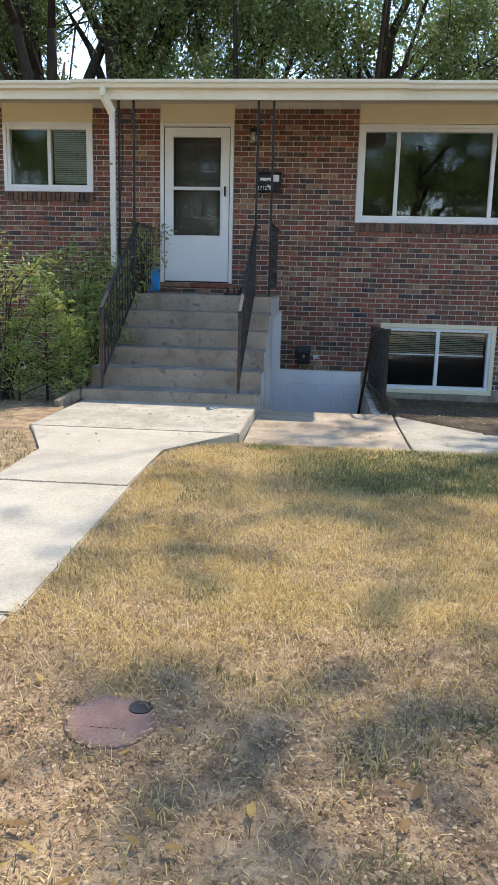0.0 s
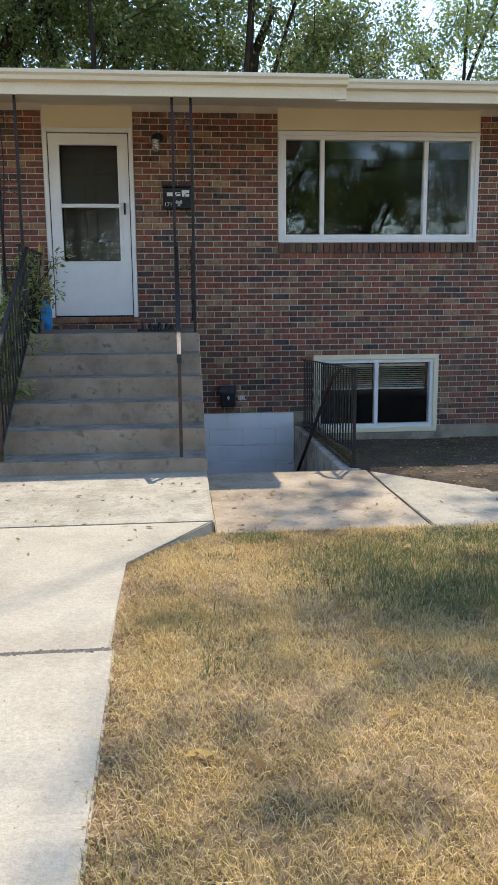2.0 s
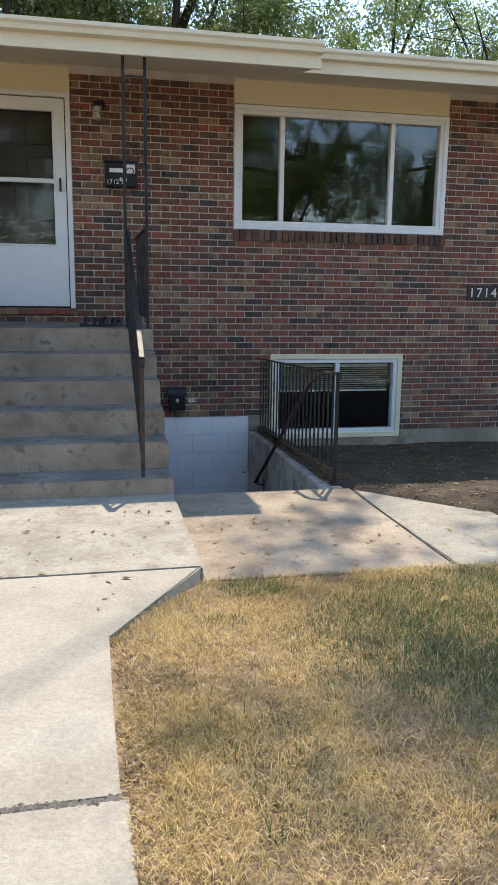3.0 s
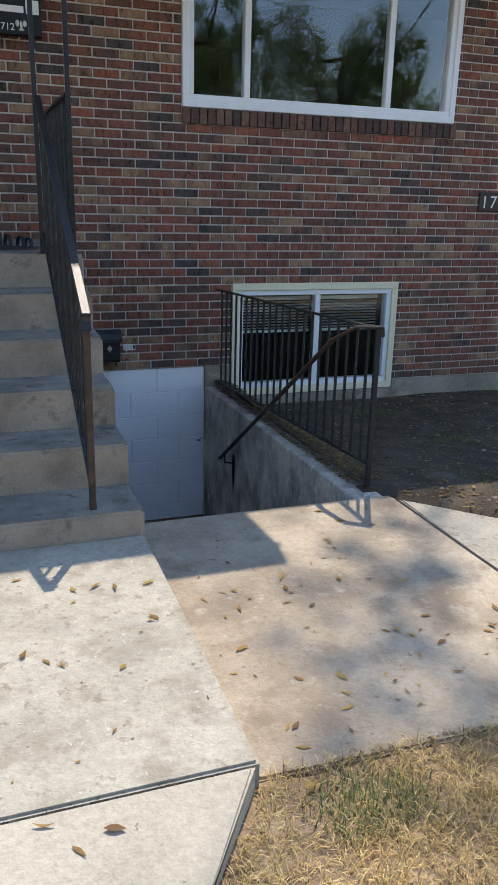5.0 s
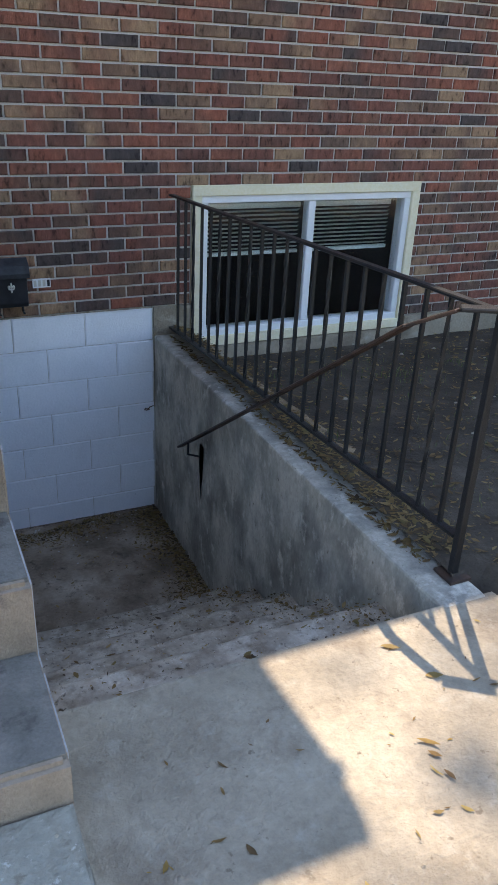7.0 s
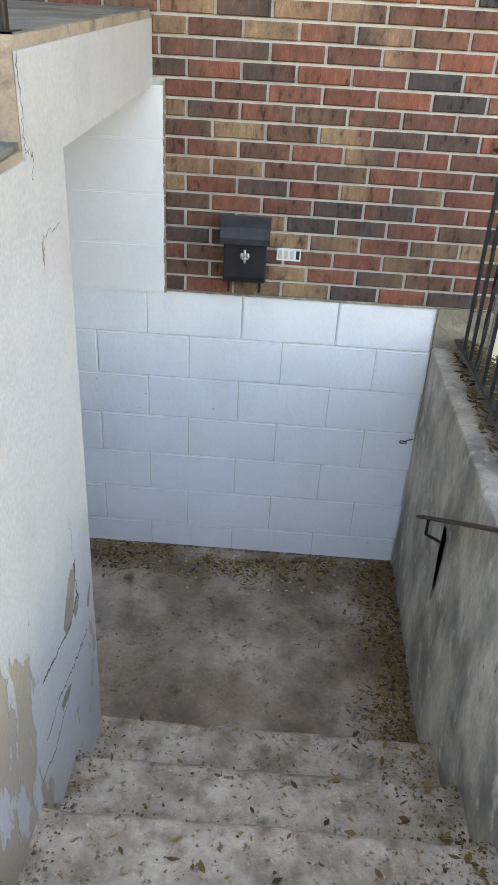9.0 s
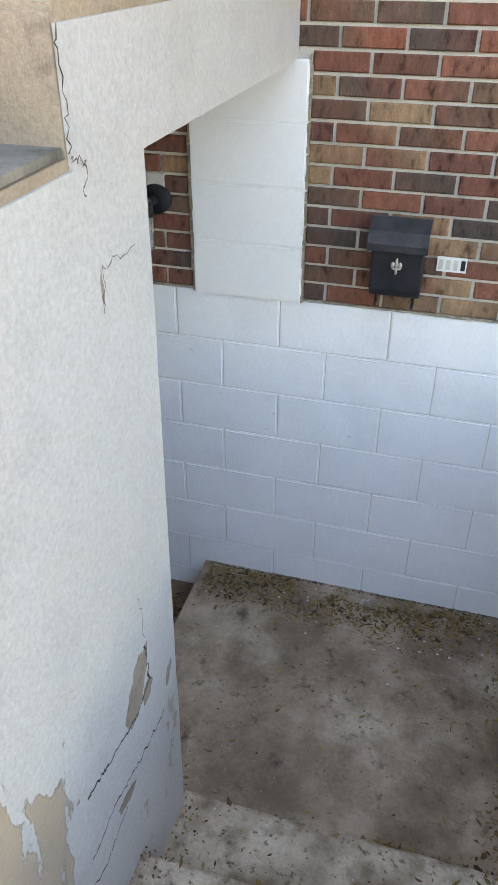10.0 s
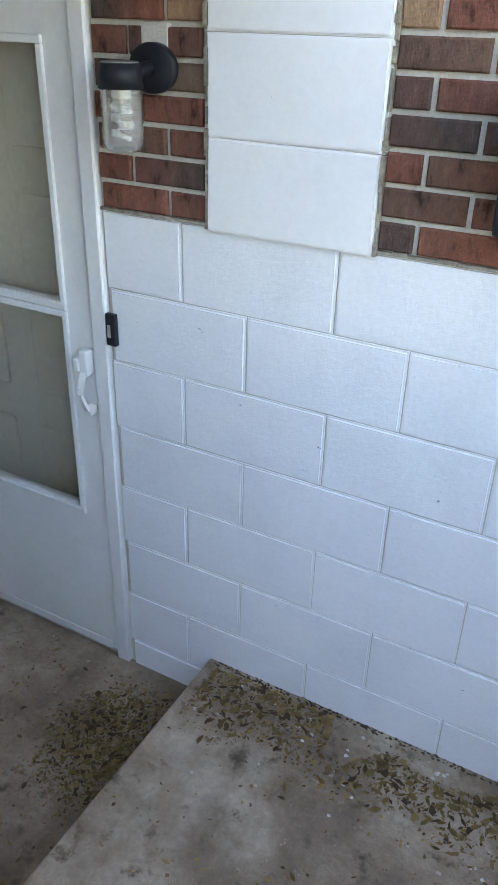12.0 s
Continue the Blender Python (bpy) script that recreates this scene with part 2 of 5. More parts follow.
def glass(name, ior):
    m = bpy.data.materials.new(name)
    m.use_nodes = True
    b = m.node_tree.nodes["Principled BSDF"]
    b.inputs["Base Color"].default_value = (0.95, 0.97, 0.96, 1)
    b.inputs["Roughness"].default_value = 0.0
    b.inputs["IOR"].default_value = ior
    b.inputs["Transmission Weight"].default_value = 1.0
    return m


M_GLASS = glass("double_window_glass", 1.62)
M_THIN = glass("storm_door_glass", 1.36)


# ---- mesh helpers ----
def box(bm, x0, x1, y0, y1, z0, z1):
    v = [bm.verts.new(p) for p in ((x0, y0, z0), (x1, y0, z0), (x1, y1, z0), (x0, y1, z0), (x0, y0, z1), (x1, y0, z1), (x1, y1, z1), (x0, y1, z1))]
    for f in ((0, 3, 2, 1), (4, 5, 6, 7), (0, 1, 5, 4), (1, 2, 6, 5), (2, 3, 7, 6), (3, 0, 4, 7)):
        bm.faces.new([v[i] for i in f])
    return v


def bevel(bm, w=0.004, seg=2):
    bmesh.ops.bevel(bm, geom=[e for e in bm.edges], offset=w, segments=seg, affect="EDGES", profile=0.5)


def bar(bm, p, q, r, sides=8, r2=None):
    """A round bar from p to q, tapering to r2."""
    p, q = Vector(p), Vector(q)
    rot = (q - p).to_track_quat("Z", "Y").to_matrix().to_4x4()
    bmesh.ops.create_cone(bm, cap_ends=True, segments=sides, radius1=r, radius2=r if r2 is None else r2, depth=(q - p).length, matrix=Matrix.Translation((p + q) / 2) @ rot)


def flat_bar(bm, p, q, w, h):
    """A rectangular bar from p to q, w across and h upright."""
    p, q = Vector(p), Vector(q)
    d = (q - p).normalized()
    s = d.cross(Vector((0, 0, 1)))
    s = s.normalized() if s.length > 1e-4 else Vector((1, 0, 0))
    u = s.cross(d).normalized()
    vs = [bm.verts.new(o + s * a * w / 2 + u * b * h / 2) for o in (p, q) for a, b in ((-1, -1), (1, -1), (1, 1), (-1, 1))]
    for f in ((0, 1, 2, 3), (7, 6, 5, 4), (0, 4, 5, 1), (1, 5, 6, 2), (2, 6, 7, 3), (3, 7, 4, 0)):
        bm.faces.new([vs[i] for i in f])


def prism(bm, pts, z0, z1):
    """An upright prism over a plan outline."""
    lo = [bm.verts.new((x, y, z0)) for x, y in pts]
    hi = [bm.verts.new((x, y, z1)) for x, y in pts]
    bm.faces.new(lo[::-1])
    bm.faces.new(hi)
    for i in range(len(pts)):
        j = (i + 1) % len(pts)
        bm.faces.new((lo[i], lo[j], hi[j], hi[i]))


def part(name, bm, material, parent=None, label="", smooth=False):
    me = bpy.data.meshes.new(name)
    bmesh.ops.recalc_face_normals(bm, faces=bm.faces[:])
    bm.to_mesh(me)
    bm.free()
    if smooth:
        me.polygons.foreach_set("use_smooth", [True] * len(me.polygons))
    me.materials.append(material)
    ob = new(name, me)
    if parent:
        ob.parent = parent
        ob.matrix_parent_inverse = parent.matrix_world.inverted()
    if label:
        ob["label"] = label
    return ob


def thing(name, at, label, category, group="", kind=""):
    e = new(name)
    e.location = at
    e.empty_display_size = 0.1
    bpy.context.view_layer.update()
    return tagged(e, label, category, group, kind)


def cells(x0, x1, z0, z1, holes):
    """The rectangles of a wall that are left round its openings."""
    xs = sorted({x0, x1, *[min(max(v, x0), x1) for h in holes for v in h[:2]]})
    zs = sorted({z0, z1, *[min(max(v, z0), z1) for h in holes for v in h[2:]]})
    out = []
    for a, b in zip(xs, xs[1:]):
        start = None
        for c, d in zip(zs, zs[1:]):
            mx, mz = (a + b) / 2, (c + d) / 2
            solid = not any(h[0] < mx < h[1] and h[2] < mz < h[3] for h in holes)
            if solid and start is None:
                start = c
            if not solid and start is not None:
                out.append((a, b, start, c))
                start = None
        if start is not None:
            out.append((a, b, start, zs[-1]))
    return out


# ---- the house: plan numbers ----
YF = 10.90                       # brick face
X0, X1 = -7.0, 7.0               # ends of the house
TOP = 3.555                      # top of the brick
COURSE, LONG = 0.0677, 0.20
BASE = 0.045                     # lowest course over the stairwell
WIN = (0.335, 2.74, 2.055, TOP)
DOOR = (-2.335, -1.325, 1.21, TOP)
LWIN = (-4.55, -3.275, 2.40, TOP)
BWIN = (0.762, 2.33, -0.235, 0.73)
BDOOR = (-2.27, -1.335, -1.48, 0.66)
HOLES = [WIN, DOOR, LWIN, BWIN, BDOOR]
LAND = 1.07                      # stoop landing
SX0, SX1 = -2.50, -0.66          # stoop sides
WELL = -1.31
SLAB = -0.09
WALK = 0.01
RX = 0.53                        # retaining wall, inner face

# facade backing
bm = bmesh.new()
for a, b, c, d in cells(X0, X1, -1.75, TOP + 0.02, HOLES):
    box(bm, a, b, YF + 0.012, YF + 0.25, c, d)
front = tagged(part("wall_front", bm, M_MORTAR), "shaded brick house front with pale mortar joints", "wall", kind="structure")

bm = bmesh.new()
box(bm, X0, X0 + 0.25, YF + 0.25, 20, -1.75, TOP + 0.02)
tagged(part("wall_side_1", bm, M_MORTAR), "plain side wall of the brick house", "wall", kind="structure")
bm = bmesh.new()
box(bm, X1 - 0.25, X1, YF + 0.25, 20, -1.75, TOP + 0.02)
tagged(part("wall_side_2", bm, M_MORTAR), "plain side wall of the brick house", "wall", kind="structure")
bm = bmesh.new()
box(bm, X0, X1, 20, 20.25, -1.75, TOP + 0.02)
tagged(part("wall_back", bm, M_MORTAR), "plain back wall of the brick house", "wall", kind="structure")
# rooms behind the glass, their dimness put into a near-black colour
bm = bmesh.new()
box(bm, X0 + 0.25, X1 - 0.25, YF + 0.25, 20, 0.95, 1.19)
tagged(part("floor_upper", bm, M_DARK), "upper room floor coloured near-black for room shade", "floor", kind="structure")
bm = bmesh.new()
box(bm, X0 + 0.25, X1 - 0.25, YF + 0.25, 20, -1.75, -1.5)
tagged(part("floor_lower", bm, M_DARK), "basement floor coloured near-black for room shade", "floor", kind="structure")
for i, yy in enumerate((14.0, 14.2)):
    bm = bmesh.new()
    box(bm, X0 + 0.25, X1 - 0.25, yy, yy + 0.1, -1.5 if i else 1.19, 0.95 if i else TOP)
    tagged(part("wall_inner_%d" % (i + 1), bm, M_DARK), "wall across the rooms coloured near-black for room shade", "wall", kind="structure")
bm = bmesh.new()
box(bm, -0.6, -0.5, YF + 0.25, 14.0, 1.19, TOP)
tagged(part("wall_inner_3", bm, M_DARK), "partition between rooms coloured near-black for room shade", "wall", kind="structure")
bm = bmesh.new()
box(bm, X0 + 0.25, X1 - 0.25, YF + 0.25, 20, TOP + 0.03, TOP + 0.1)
tagged(part("ceiling", bm, M_DARK), "upper room ceiling coloured near-black for room shade", "ceiling", kind="structure")

# roof: low slope, with a deeper canopy over the stoop
def roof_slab(name, x0, x1, ye, ze, label):
    """Eave at ye with the underside at ze, rising to the ridge; flat fascia and a gutter on its edge."""
    t = thing(name, ((x0 + x1) / 2, ye, ze), label, "roof", kind="structure")
    slope = (TOP + 0.005 - ze) / (YF - ye)
    yr = 15.5 if name == "roof" else YF + 0.3
    bm = bmesh.new()
    zr = ze + slope * (yr - ye)
    pr = [(ye + 0.02, ze + 0.015), (yr, zr + 0.015), (yr, zr + 0.2), (ye + 0.02, ze + 0.20)]
    vs = [[bm.verts.new((x, y, z)) for y, z in pr] for x in (x0, x1)]
    bm.faces.new(vs[0])
    bm.faces.new(vs[1][::-1])
    for i in range(4):
        j = (i + 1) % 4
        bm.faces.new((vs[0][i], vs[1][i], vs[1][j], vs[0][j]))
    part("soffit", bm, M_SOFFIT, t, "cream painted soffit boards")
    bm = bmesh.new()
    box(bm, x0 - 0.012, x1 + 0.012, ye - 0.012, ye + 0.018, ze, ze + 0.17)
    bevel(bm, 0.003, 1)
    part("fascia", bm, M_FASCIA, t, "cream fascia board")
    bm = bmesh.new()
    prof = [(ye - 0.014, ze + 0.105), (ye - 0.075, ze + 0.115), (ye - 0.085, ze + 0.15), (ye - 0.105, ze + 0.17), (ye - 0.105, ze + 0.20), (ye - 0.095, ze + 0.20), (ye - 0.095, ze + 0.175), (ye - 0.075, ze + 0.155), (ye - 0.068, ze + 0.125), (ye - 0.014, ze + 0.115)]
    vs = [[bm.verts.new((x, y, z)) for y, z in prof] for x in (x0 - 0.015, x1 + 0.015)]
    bm.faces.new(vs[0])
    bm.faces.new(vs[1][::-1])
    for i in range(len(prof)):
        j = (i + 1) % len(prof)
        bm.faces.new((vs[0][i], vs[1][i], vs[1][j], vs[0][j]))
    part("gutter", bm, M_FASCIA, t, "cream metal gutter")
    bm = bmesh.new()
    vs = [bm.verts.new(p) for p in ((x0, ye - 0.01, ze + 0.215), (x1, ye - 0.01, ze + 0.215), (x1, yr, zr + 0.215), (x0, yr, zr + 0.215))]
    f = bm.faces.new(vs)
    bmesh.ops.solidify(bm, geom=[f], thickness=0.012)
    part("roofing", bm, M_ROOF, t, "grey roofing felt")
    return t


roof_slab("roof", X0 - 0.3, X1 + 0.3, 10.0, 3.41, "low-pitched roof with cream fascia and gutter")
roof_slab("canopy", -3.02, 0.78, 9.35, 3.27, "deep cream canopy over the stoop with gutter")

# ---- windows and doors ----
def bars_frame(bm, x0, x1, z0, z1, y0, y1, w):
    box(bm, x0, x1, y0, y1, z1 - w, z1)
    box(bm, x0, x1, y0, y1, z0, z0 + w)
    box(bm, x0, x0 + w, y0, y1, z0 + w, z1 - w)
    box(bm, x1 - w, x1, y0, y1, z0 + w, z1 - w)


def window(name, x0, x1, z0, z1, splits, label, rim, frame_w=0.05, trim=None):
    t = thing(name, ((x0 + x1) / 2, YF, z0), label, "window", kind="structure")
    bm = bmesh.new()
    bars_frame(bm, x0 + 0.002, x1 - 0.002, z0 + 0.002, z1 - 0.002, YF - 0.012, YF + 0.09, rim)
    bevel(bm, 0.004, 1)
    part("casing", bm, trim or M_CREAM, t, "painted casing")
    a, b, c, d = x0 + rim, x1 - rim, z0 + rim, z1 - rim
    bm = bmesh.new()
    bars_frame(bm, a, b, c, d, YF + 0.005, YF + 0.10, frame_w)
    bevel(bm, 0.004, 1)
    wf = part("window_frame", bm, M_PAINT, t, "white vinyl frame")
    for s in splits:
        bm = bmesh.new()
        box(bm, s - 0.025, s + 0.025, YF + 0.015, YF + 0.09, c + frame_w, d - frame_w)
        bevel(bm, 0.004, 1)
        part("mullion", bm, M_PAINT, t)
    edges = [a + frame_w, *splits, b - frame_w]
    for i, (p, q) in enumerate(zip(edges, edges[1:])):
        bm = bmesh.new()
        box(bm, p + (0.02 if i else 0), q - (0.02 if i < len(edges) - 2 else 0), YF + 0.045, YF + 0.051, c + frame_w - 0.01, d - frame_w + 0.01)
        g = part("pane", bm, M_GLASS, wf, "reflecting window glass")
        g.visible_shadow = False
    return t


def blind(x0, x1, z0, z1, label):
    t = thing("blind", ((x0 + x1) / 2, YF + 0.14, z1), label, "blind")
    bm = bmesh.new()
    box(bm, x0, x1, YF + 0.125, YF + 0.16, z1 - 0.03, z1)
    part("head_rail", bm, M_BLIND, t)
    z, me = z1 - 0.05, None
    while z > z0 + 0.02:
        if me is None:
            bm = bmesh.new()
            v = [bm.verts.new(p) for p in ((x0, YF + 0.131, 0.008), (x1, YF + 0.131, 0.008), (x1, YF + 0.155, -0.008), (x0, YF + 0.155, -0.008))]
            bmesh.ops.solidify(bm, geom=[bm.faces.new(v)], thickness=0.0015)
            ob = part("slat", bm, M_BLIND, t)
            me = ob.data
        else:
            ob = new("slat", me)
            ob.parent = t
            ob.matrix_parent_inverse = t.matrix_world.inverted()
        ob.location.z = z
        z -= 0.025
    bm = bmesh.new()
    box(bm, x0, x1, YF + 0.128, YF + 0.157, z0 - 0.012, z0 + 0.008)
    part("bottom_rail", bm, M_BLIND, t)


window("window_1", WIN[0], WIN[1], 2.055, 3.31, [0.86, 2.10], "wide white-framed three-pane living room window", 0.05, 0.045, M_PAINT)
window("window_2", LWIN[0], LWIN[1], 2.40, 3.315, [-3.90], "white-framed two-pane sliding window above shrubs", 0.05, 0.045, M_PAINT)
window("window_3", BWIN[0], BWIN[1], BWIN[2], BWIN[3], [1.555], "white two-pane basement window in cream casing", 0.06, 0.045)
blind(0.89, 1.53, 0.30, 0.60, "half-lowered horizontal blind behind basement glass")
blind(1.58, 2.20, 0.30, 0.60, "half-lowered horizontal blind behind basement glass")
blind(-3.87, -3.39, 2.50, 3.24, "lowered horizontal blind behind upper glass")
for name, (a, b) in (("trim_1", WIN[:2]), ("trim_2", DOOR[:2]), ("trim_3", LWIN[:2])):
    bm = bmesh.new()
    box(bm, a + 0.002, b - 0.002, YF + 0.015, YF + 0.06, 3.317, TOP)
    box(bm, a + 0.002, b - 0.002, YF + 0.002, YF + 0.0149, 3.317, 3.345)
    tagged(part(name, bm, M_CREAM), "plain cream panel between opening and soffit", "panel", kind="structure")


def storm_door(name, x0, x1, z0, z1, label, handle_side, glass_lo, glass_mid, glass_hi, inner_mat, inner_label):
    t = thing(name, ((x0 + x1) / 2, YF, z0), label, "door", kind="structure")
    bm = bmesh.new()
    box(bm, x0 + 0.002, x0 + 0.05, YF - 0.01, YF + 0.09, z0, z1)
    box(bm, x1 - 0.05, x1 - 0.002, YF - 0.01, YF + 0.09, z0, z1)
    box(bm, x0 + 0.05, x1 - 0.05, YF - 0.01, YF + 0.09, z1 - 0.05, z1)
    bevel(bm, 0.004, 1)
    part("door_frame", bm, M_PAINT, t)
    a, b, c, d = x0 + 0.061, x1 - 0.061, z0 + 0.02, z1 - 0.061
    st = 0.12 if name == "door_1" else 0.10
    bm = bmesh.new()
    box(bm, x0 + 0.051, a - 0.001, YF + 0.022, YF + 0.05, z0, z1 - 0.052)
    box(bm, b + 0.001, x1 - 0.051, YF + 0.022, YF + 0.05, z0, z1 - 0.052)
    box(bm, a - 0.001, b + 0.001, YF + 0.022, YF + 0.05, d + 0.001, z1 - 0.052)
    part("gasket", bm, M_BOX, t, "black rubber weather strip")
    bm = bmesh.new()
    for r in cells(a, b, c, d, [(a + st, b - st, glass_lo, glass_mid - 0.022), (a + st, b - st, glass_mid + 0.022, glass_hi)]):
        box(bm, r[0], r[1], YF + 0.006, YF + 0.04, r[2], r[3])
    bmesh.ops.remove_doubles(bm, verts=bm.verts[:], dist=0.0001)
    leaf = part("door_leaf", bm, M_PAINT, t, "white storm door leaf")
    for lo, hi in ((glass_lo, glass_mid - 0.022), (glass_mid + 0.022, glass_hi)):
        bm = bmesh.new()
        bars_frame(bm, a + st - 0.021, b - st + 0.021, lo - 0.021, hi + 0.021, YF - 0.004, YF + 0.0058, 0.020)
        bevel(bm, 0.003, 1)
        part("glazing_bead", bm, M_PAINT, leaf)
        bm = bmesh.new()
        box(bm, a + st - 0.005, b - st + 0.005, YF + 0.02, YF + 0.024, lo - 0.005, hi + 0.005)
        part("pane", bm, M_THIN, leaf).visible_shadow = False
    bm = bmesh.new()
    box(bm, a + 0.02, b - 0.02, YF + 0.001, YF + 0.0058, c, c + 0.03)
    part("sweep", bm, M_PAINT, leaf)
    # the panelled door behind
    bm = bmesh.new()
    box(bm, x0 + 0.05, x1 - 0.05, YF + 0.135, YF + 0.175, z0, z1 - 0.05)
    inner = part("inner_door", bm, inner_mat, t, inner_label)
    w = (b - a - 0.36) / 2
    for k in range(2):
        xa = a + 0.12 + k * (w + 0.12)
        for zl, zh in ((0.2, 0.75), (0.87, 1.5), (1.62, 1.88)):
            bm = bmesh.new()
            box(bm, xa, xa + w, YF + 0.125, YF + 0.1349, z0 + zl, z0 + zh)
            bevel(bm, 0.006, 1)
            part("door_panel", bm, inner_mat, inner)
    return t, leaf, (b - 0.05 if handle_side > 0 else a + 0.05)


front_door, leaf1, hx1 = storm_door("door_1", DOOR[0], DOOR[1], 1.21, 3.315, "closed white two-pane storm door with black handle", 1, 1.85, 2.47, 3.13, M_WOODDARK, "dark brown panelled inner door")
base_door, leaf2, hx2 = storm_door("door_2", BDOOR[0], BDOOR[1], -1.48, 0.575, "closed white basement storm door with white handle", 1, -0.90, -0.25, 0.40, M_DOOR, "cream panelled inner door")
bm = bmesh.new()
box(bm, BDOOR[0] + 0.002, BDOOR[1] - 0.002, YF + 0.01, YF + 0.09, 0.577, 0.658)
part("lintel_trim", bm, M_CREAM, base_door, "cream board over the door")
bm = bmesh.new()
box(bm, DOOR[0] - 0.02, DOOR[1] + 0.02, YF - 0.03, YF + 0.13, LAND + 0.08, 1.208)
part("sill", bm, M_BRICKS, front_door, "brick door sill")

# ---- block wall of the stairwell ----
bm = bmesh.new()
box(bm, BDOOR[1], RX, YF + 0.0125, YF + 0.03, -1.6, BASE)
blocks = tagged(part("wall_block", bm, M_BLOCK), "white-painted concrete block wall below the brick", "wall", kind="structure")

# ---- stoop and its stairs ----
stoop = thing("stoop", (-1.58, 8.8, 0), "concrete stoop with six worn steps and white sides", "stairs", kind="structure")
STEPS = [(7.76, 0.115), (8.10, 0.31), (8.42, 0.50), (8.75, 0.69), (9.07, 0.88)]
for i, (y, z) in enumerate(STEPS):
    bm = bmesh.new()
    y2 = STEPS[i + 1][0] if i < 4 else 9.40
    box(bm, SX0, SX1, y, y2, -0.2, z)
    bmesh.ops.bevel(bm, geom=[e for e in bm.edges if all(v.co.y < y + 0.01 and v.co.z > z - 0.01 for v in e.verts)] + [e for e in bm.edges if all(v.co.x > SX1 - 0.01 and v.co.z > z - 0.01 for v in e.verts)], offset=0.012, segments=2, affect="EDGES")
    st = part("step", bm, M_STEP, stoop)
    bm = bmesh.new()
    box(bm, SX0 + 0.004, SX1 - 0.004, y + 0.022, y2 - 0.002, z - 0.01, z + 0.004)
    part("tread", bm, M_TREAD, st, "grimy worn tread")
bm = bmesh.new()
box(bm, SX0, SX1, 9.40, YF - 0.002, 0.83, LAND)
bmesh.ops.bevel(bm, geom=[e for e in bm.edges if all(v.co.y < 9.41 and v.co.z > LAND - 0.01 for v in e.verts)], offset=0.012, segments=2, affect="EDGES")
lnd = part("landing", bm, M_STEP, stoop)
bm = bmesh.new()
box(bm, SX0 + 0.004, SX1 - 0.004, 9.43, YF - 0.004, LAND - 0.01, LAND + 0.004)
part("tread", bm, M_TREAD, lnd, "grimy worn landing surface")
bm = bmesh.new()
pv = box(bm, SX0, SX1 - 0.001, 9.401, 9.67, -1.6, 0.829)
for i in (2, 3):
    pv[i].co.y = 9.612
part("pier", bm, M_BLOCK, stoop)
bm = bmesh.new()
box(bm, SX0 - 0.02, SX0 + 0.18, 9.67, YF - 0.002, -1.6, 0.829)
part("pier", bm, M_BLOCK, stoop)


def peeled(name):
    """White paint on render, flaking off in patches low down near the front."""
    m = surface(name, [(0.47, 0.465, 0.45), (0.53, 0.525, 0.51), (0.50, 0.495, 0.48)], 3.2, 0.34, 0.22, 90, spec=0.5, more=((60, 0.70, 0.72, (0.36, 0.34, 0.31)),), coarse=0.007)
    nt = m.node_tree
    n, l = nt.nodes, nt.links
    b = n["Principled BSDF"]
    src = b.inputs["Base Color"].links[0].from_socket
    geo = n.new("ShaderNodeNewGeometry")
    mp = n.new("ShaderNodeMapping")
    mp.inputs["Scale"].default_value = (1, 2.0, 0.9)
    l.new(geo.outputs["Position"], mp.inputs[0])
    tx = n.new("ShaderNodeTexNoise")
    tx.inputs["Scale"].default_value, tx.inputs["Detail"].default_value, tx.inputs["Roughness"].default_value = 2.6, 8, 0.62
    l.new(mp.outputs[0], tx.inputs["Vector"])
    sp = n.new("ShaderNodeSeparateXYZ")
    l.new(geo.outputs["Position"], sp.inputs[0])
    zz = n.new("ShaderNodeMapRange")
    zz.inputs["From Min"].default_value, zz.inputs["From Max"].default_value = -0.75, 0.15
    zz.inputs["To Min"].default_value, zz.inputs["To Max"].default_value = 0.10, -0.14
    l.new(sp.outputs[2], zz.inputs[0])
    ad = n.new("ShaderNodeMath")
    l.new(tx.outputs[0], ad.inputs[0])
    l.new(zz.outputs[0], ad.inputs[1])
    yy, ay = n.new("ShaderNodeMapRange"), n.new("ShaderNodeMath")
    yy.inputs["From Min"].default_value, yy.inputs["From Max"].default_value = 8.75, 9.35
    yy.inputs["To Min"].default_value, yy.inputs["To Max"].default_value = 0.17, -0.10
    l.new(sp.outputs[1], yy.inputs[0])
    l.new(ad.outputs[0], ay.inputs[0])
    l.new(yy.outputs[0], ay.inputs[1])
    ad = ay
    rp = n.new("ShaderNodeValToRGB")
    rp.color_ramp.elements[0].position, rp.color_ramp.elements[1].position = 0.575, 0.59
    l.new(ad.outputs[0], rp.inputs[0])
    mx = n.new("ShaderNodeMix")
    mx.data_type = "RGBA"
    l.new(rp.outputs[0], mx.inputs[0])
    l.new(src, mx.inputs[6])
    mx.inputs[7].default_value = (0.40, 0.32, 0.24, 1)
    l.new(mx.outputs[2], b.inputs["Base Color"])
    bp = n.new("ShaderNodeBump")
    bp.invert = True
    bp.inputs["Strength"].default_value, bp.inputs["Distance"].default_value = 0.8, 0.006
    l.new(rp.outputs[0], bp.inputs["Height"])
    old = b.inputs["Normal"].links[0].from_socket
    l.new(old, bp.inputs["Normal"])
    l.new(bp.outputs[0], b.inputs["Normal"])
    return m


M_PEEL = peeled("flaking_white_paint")
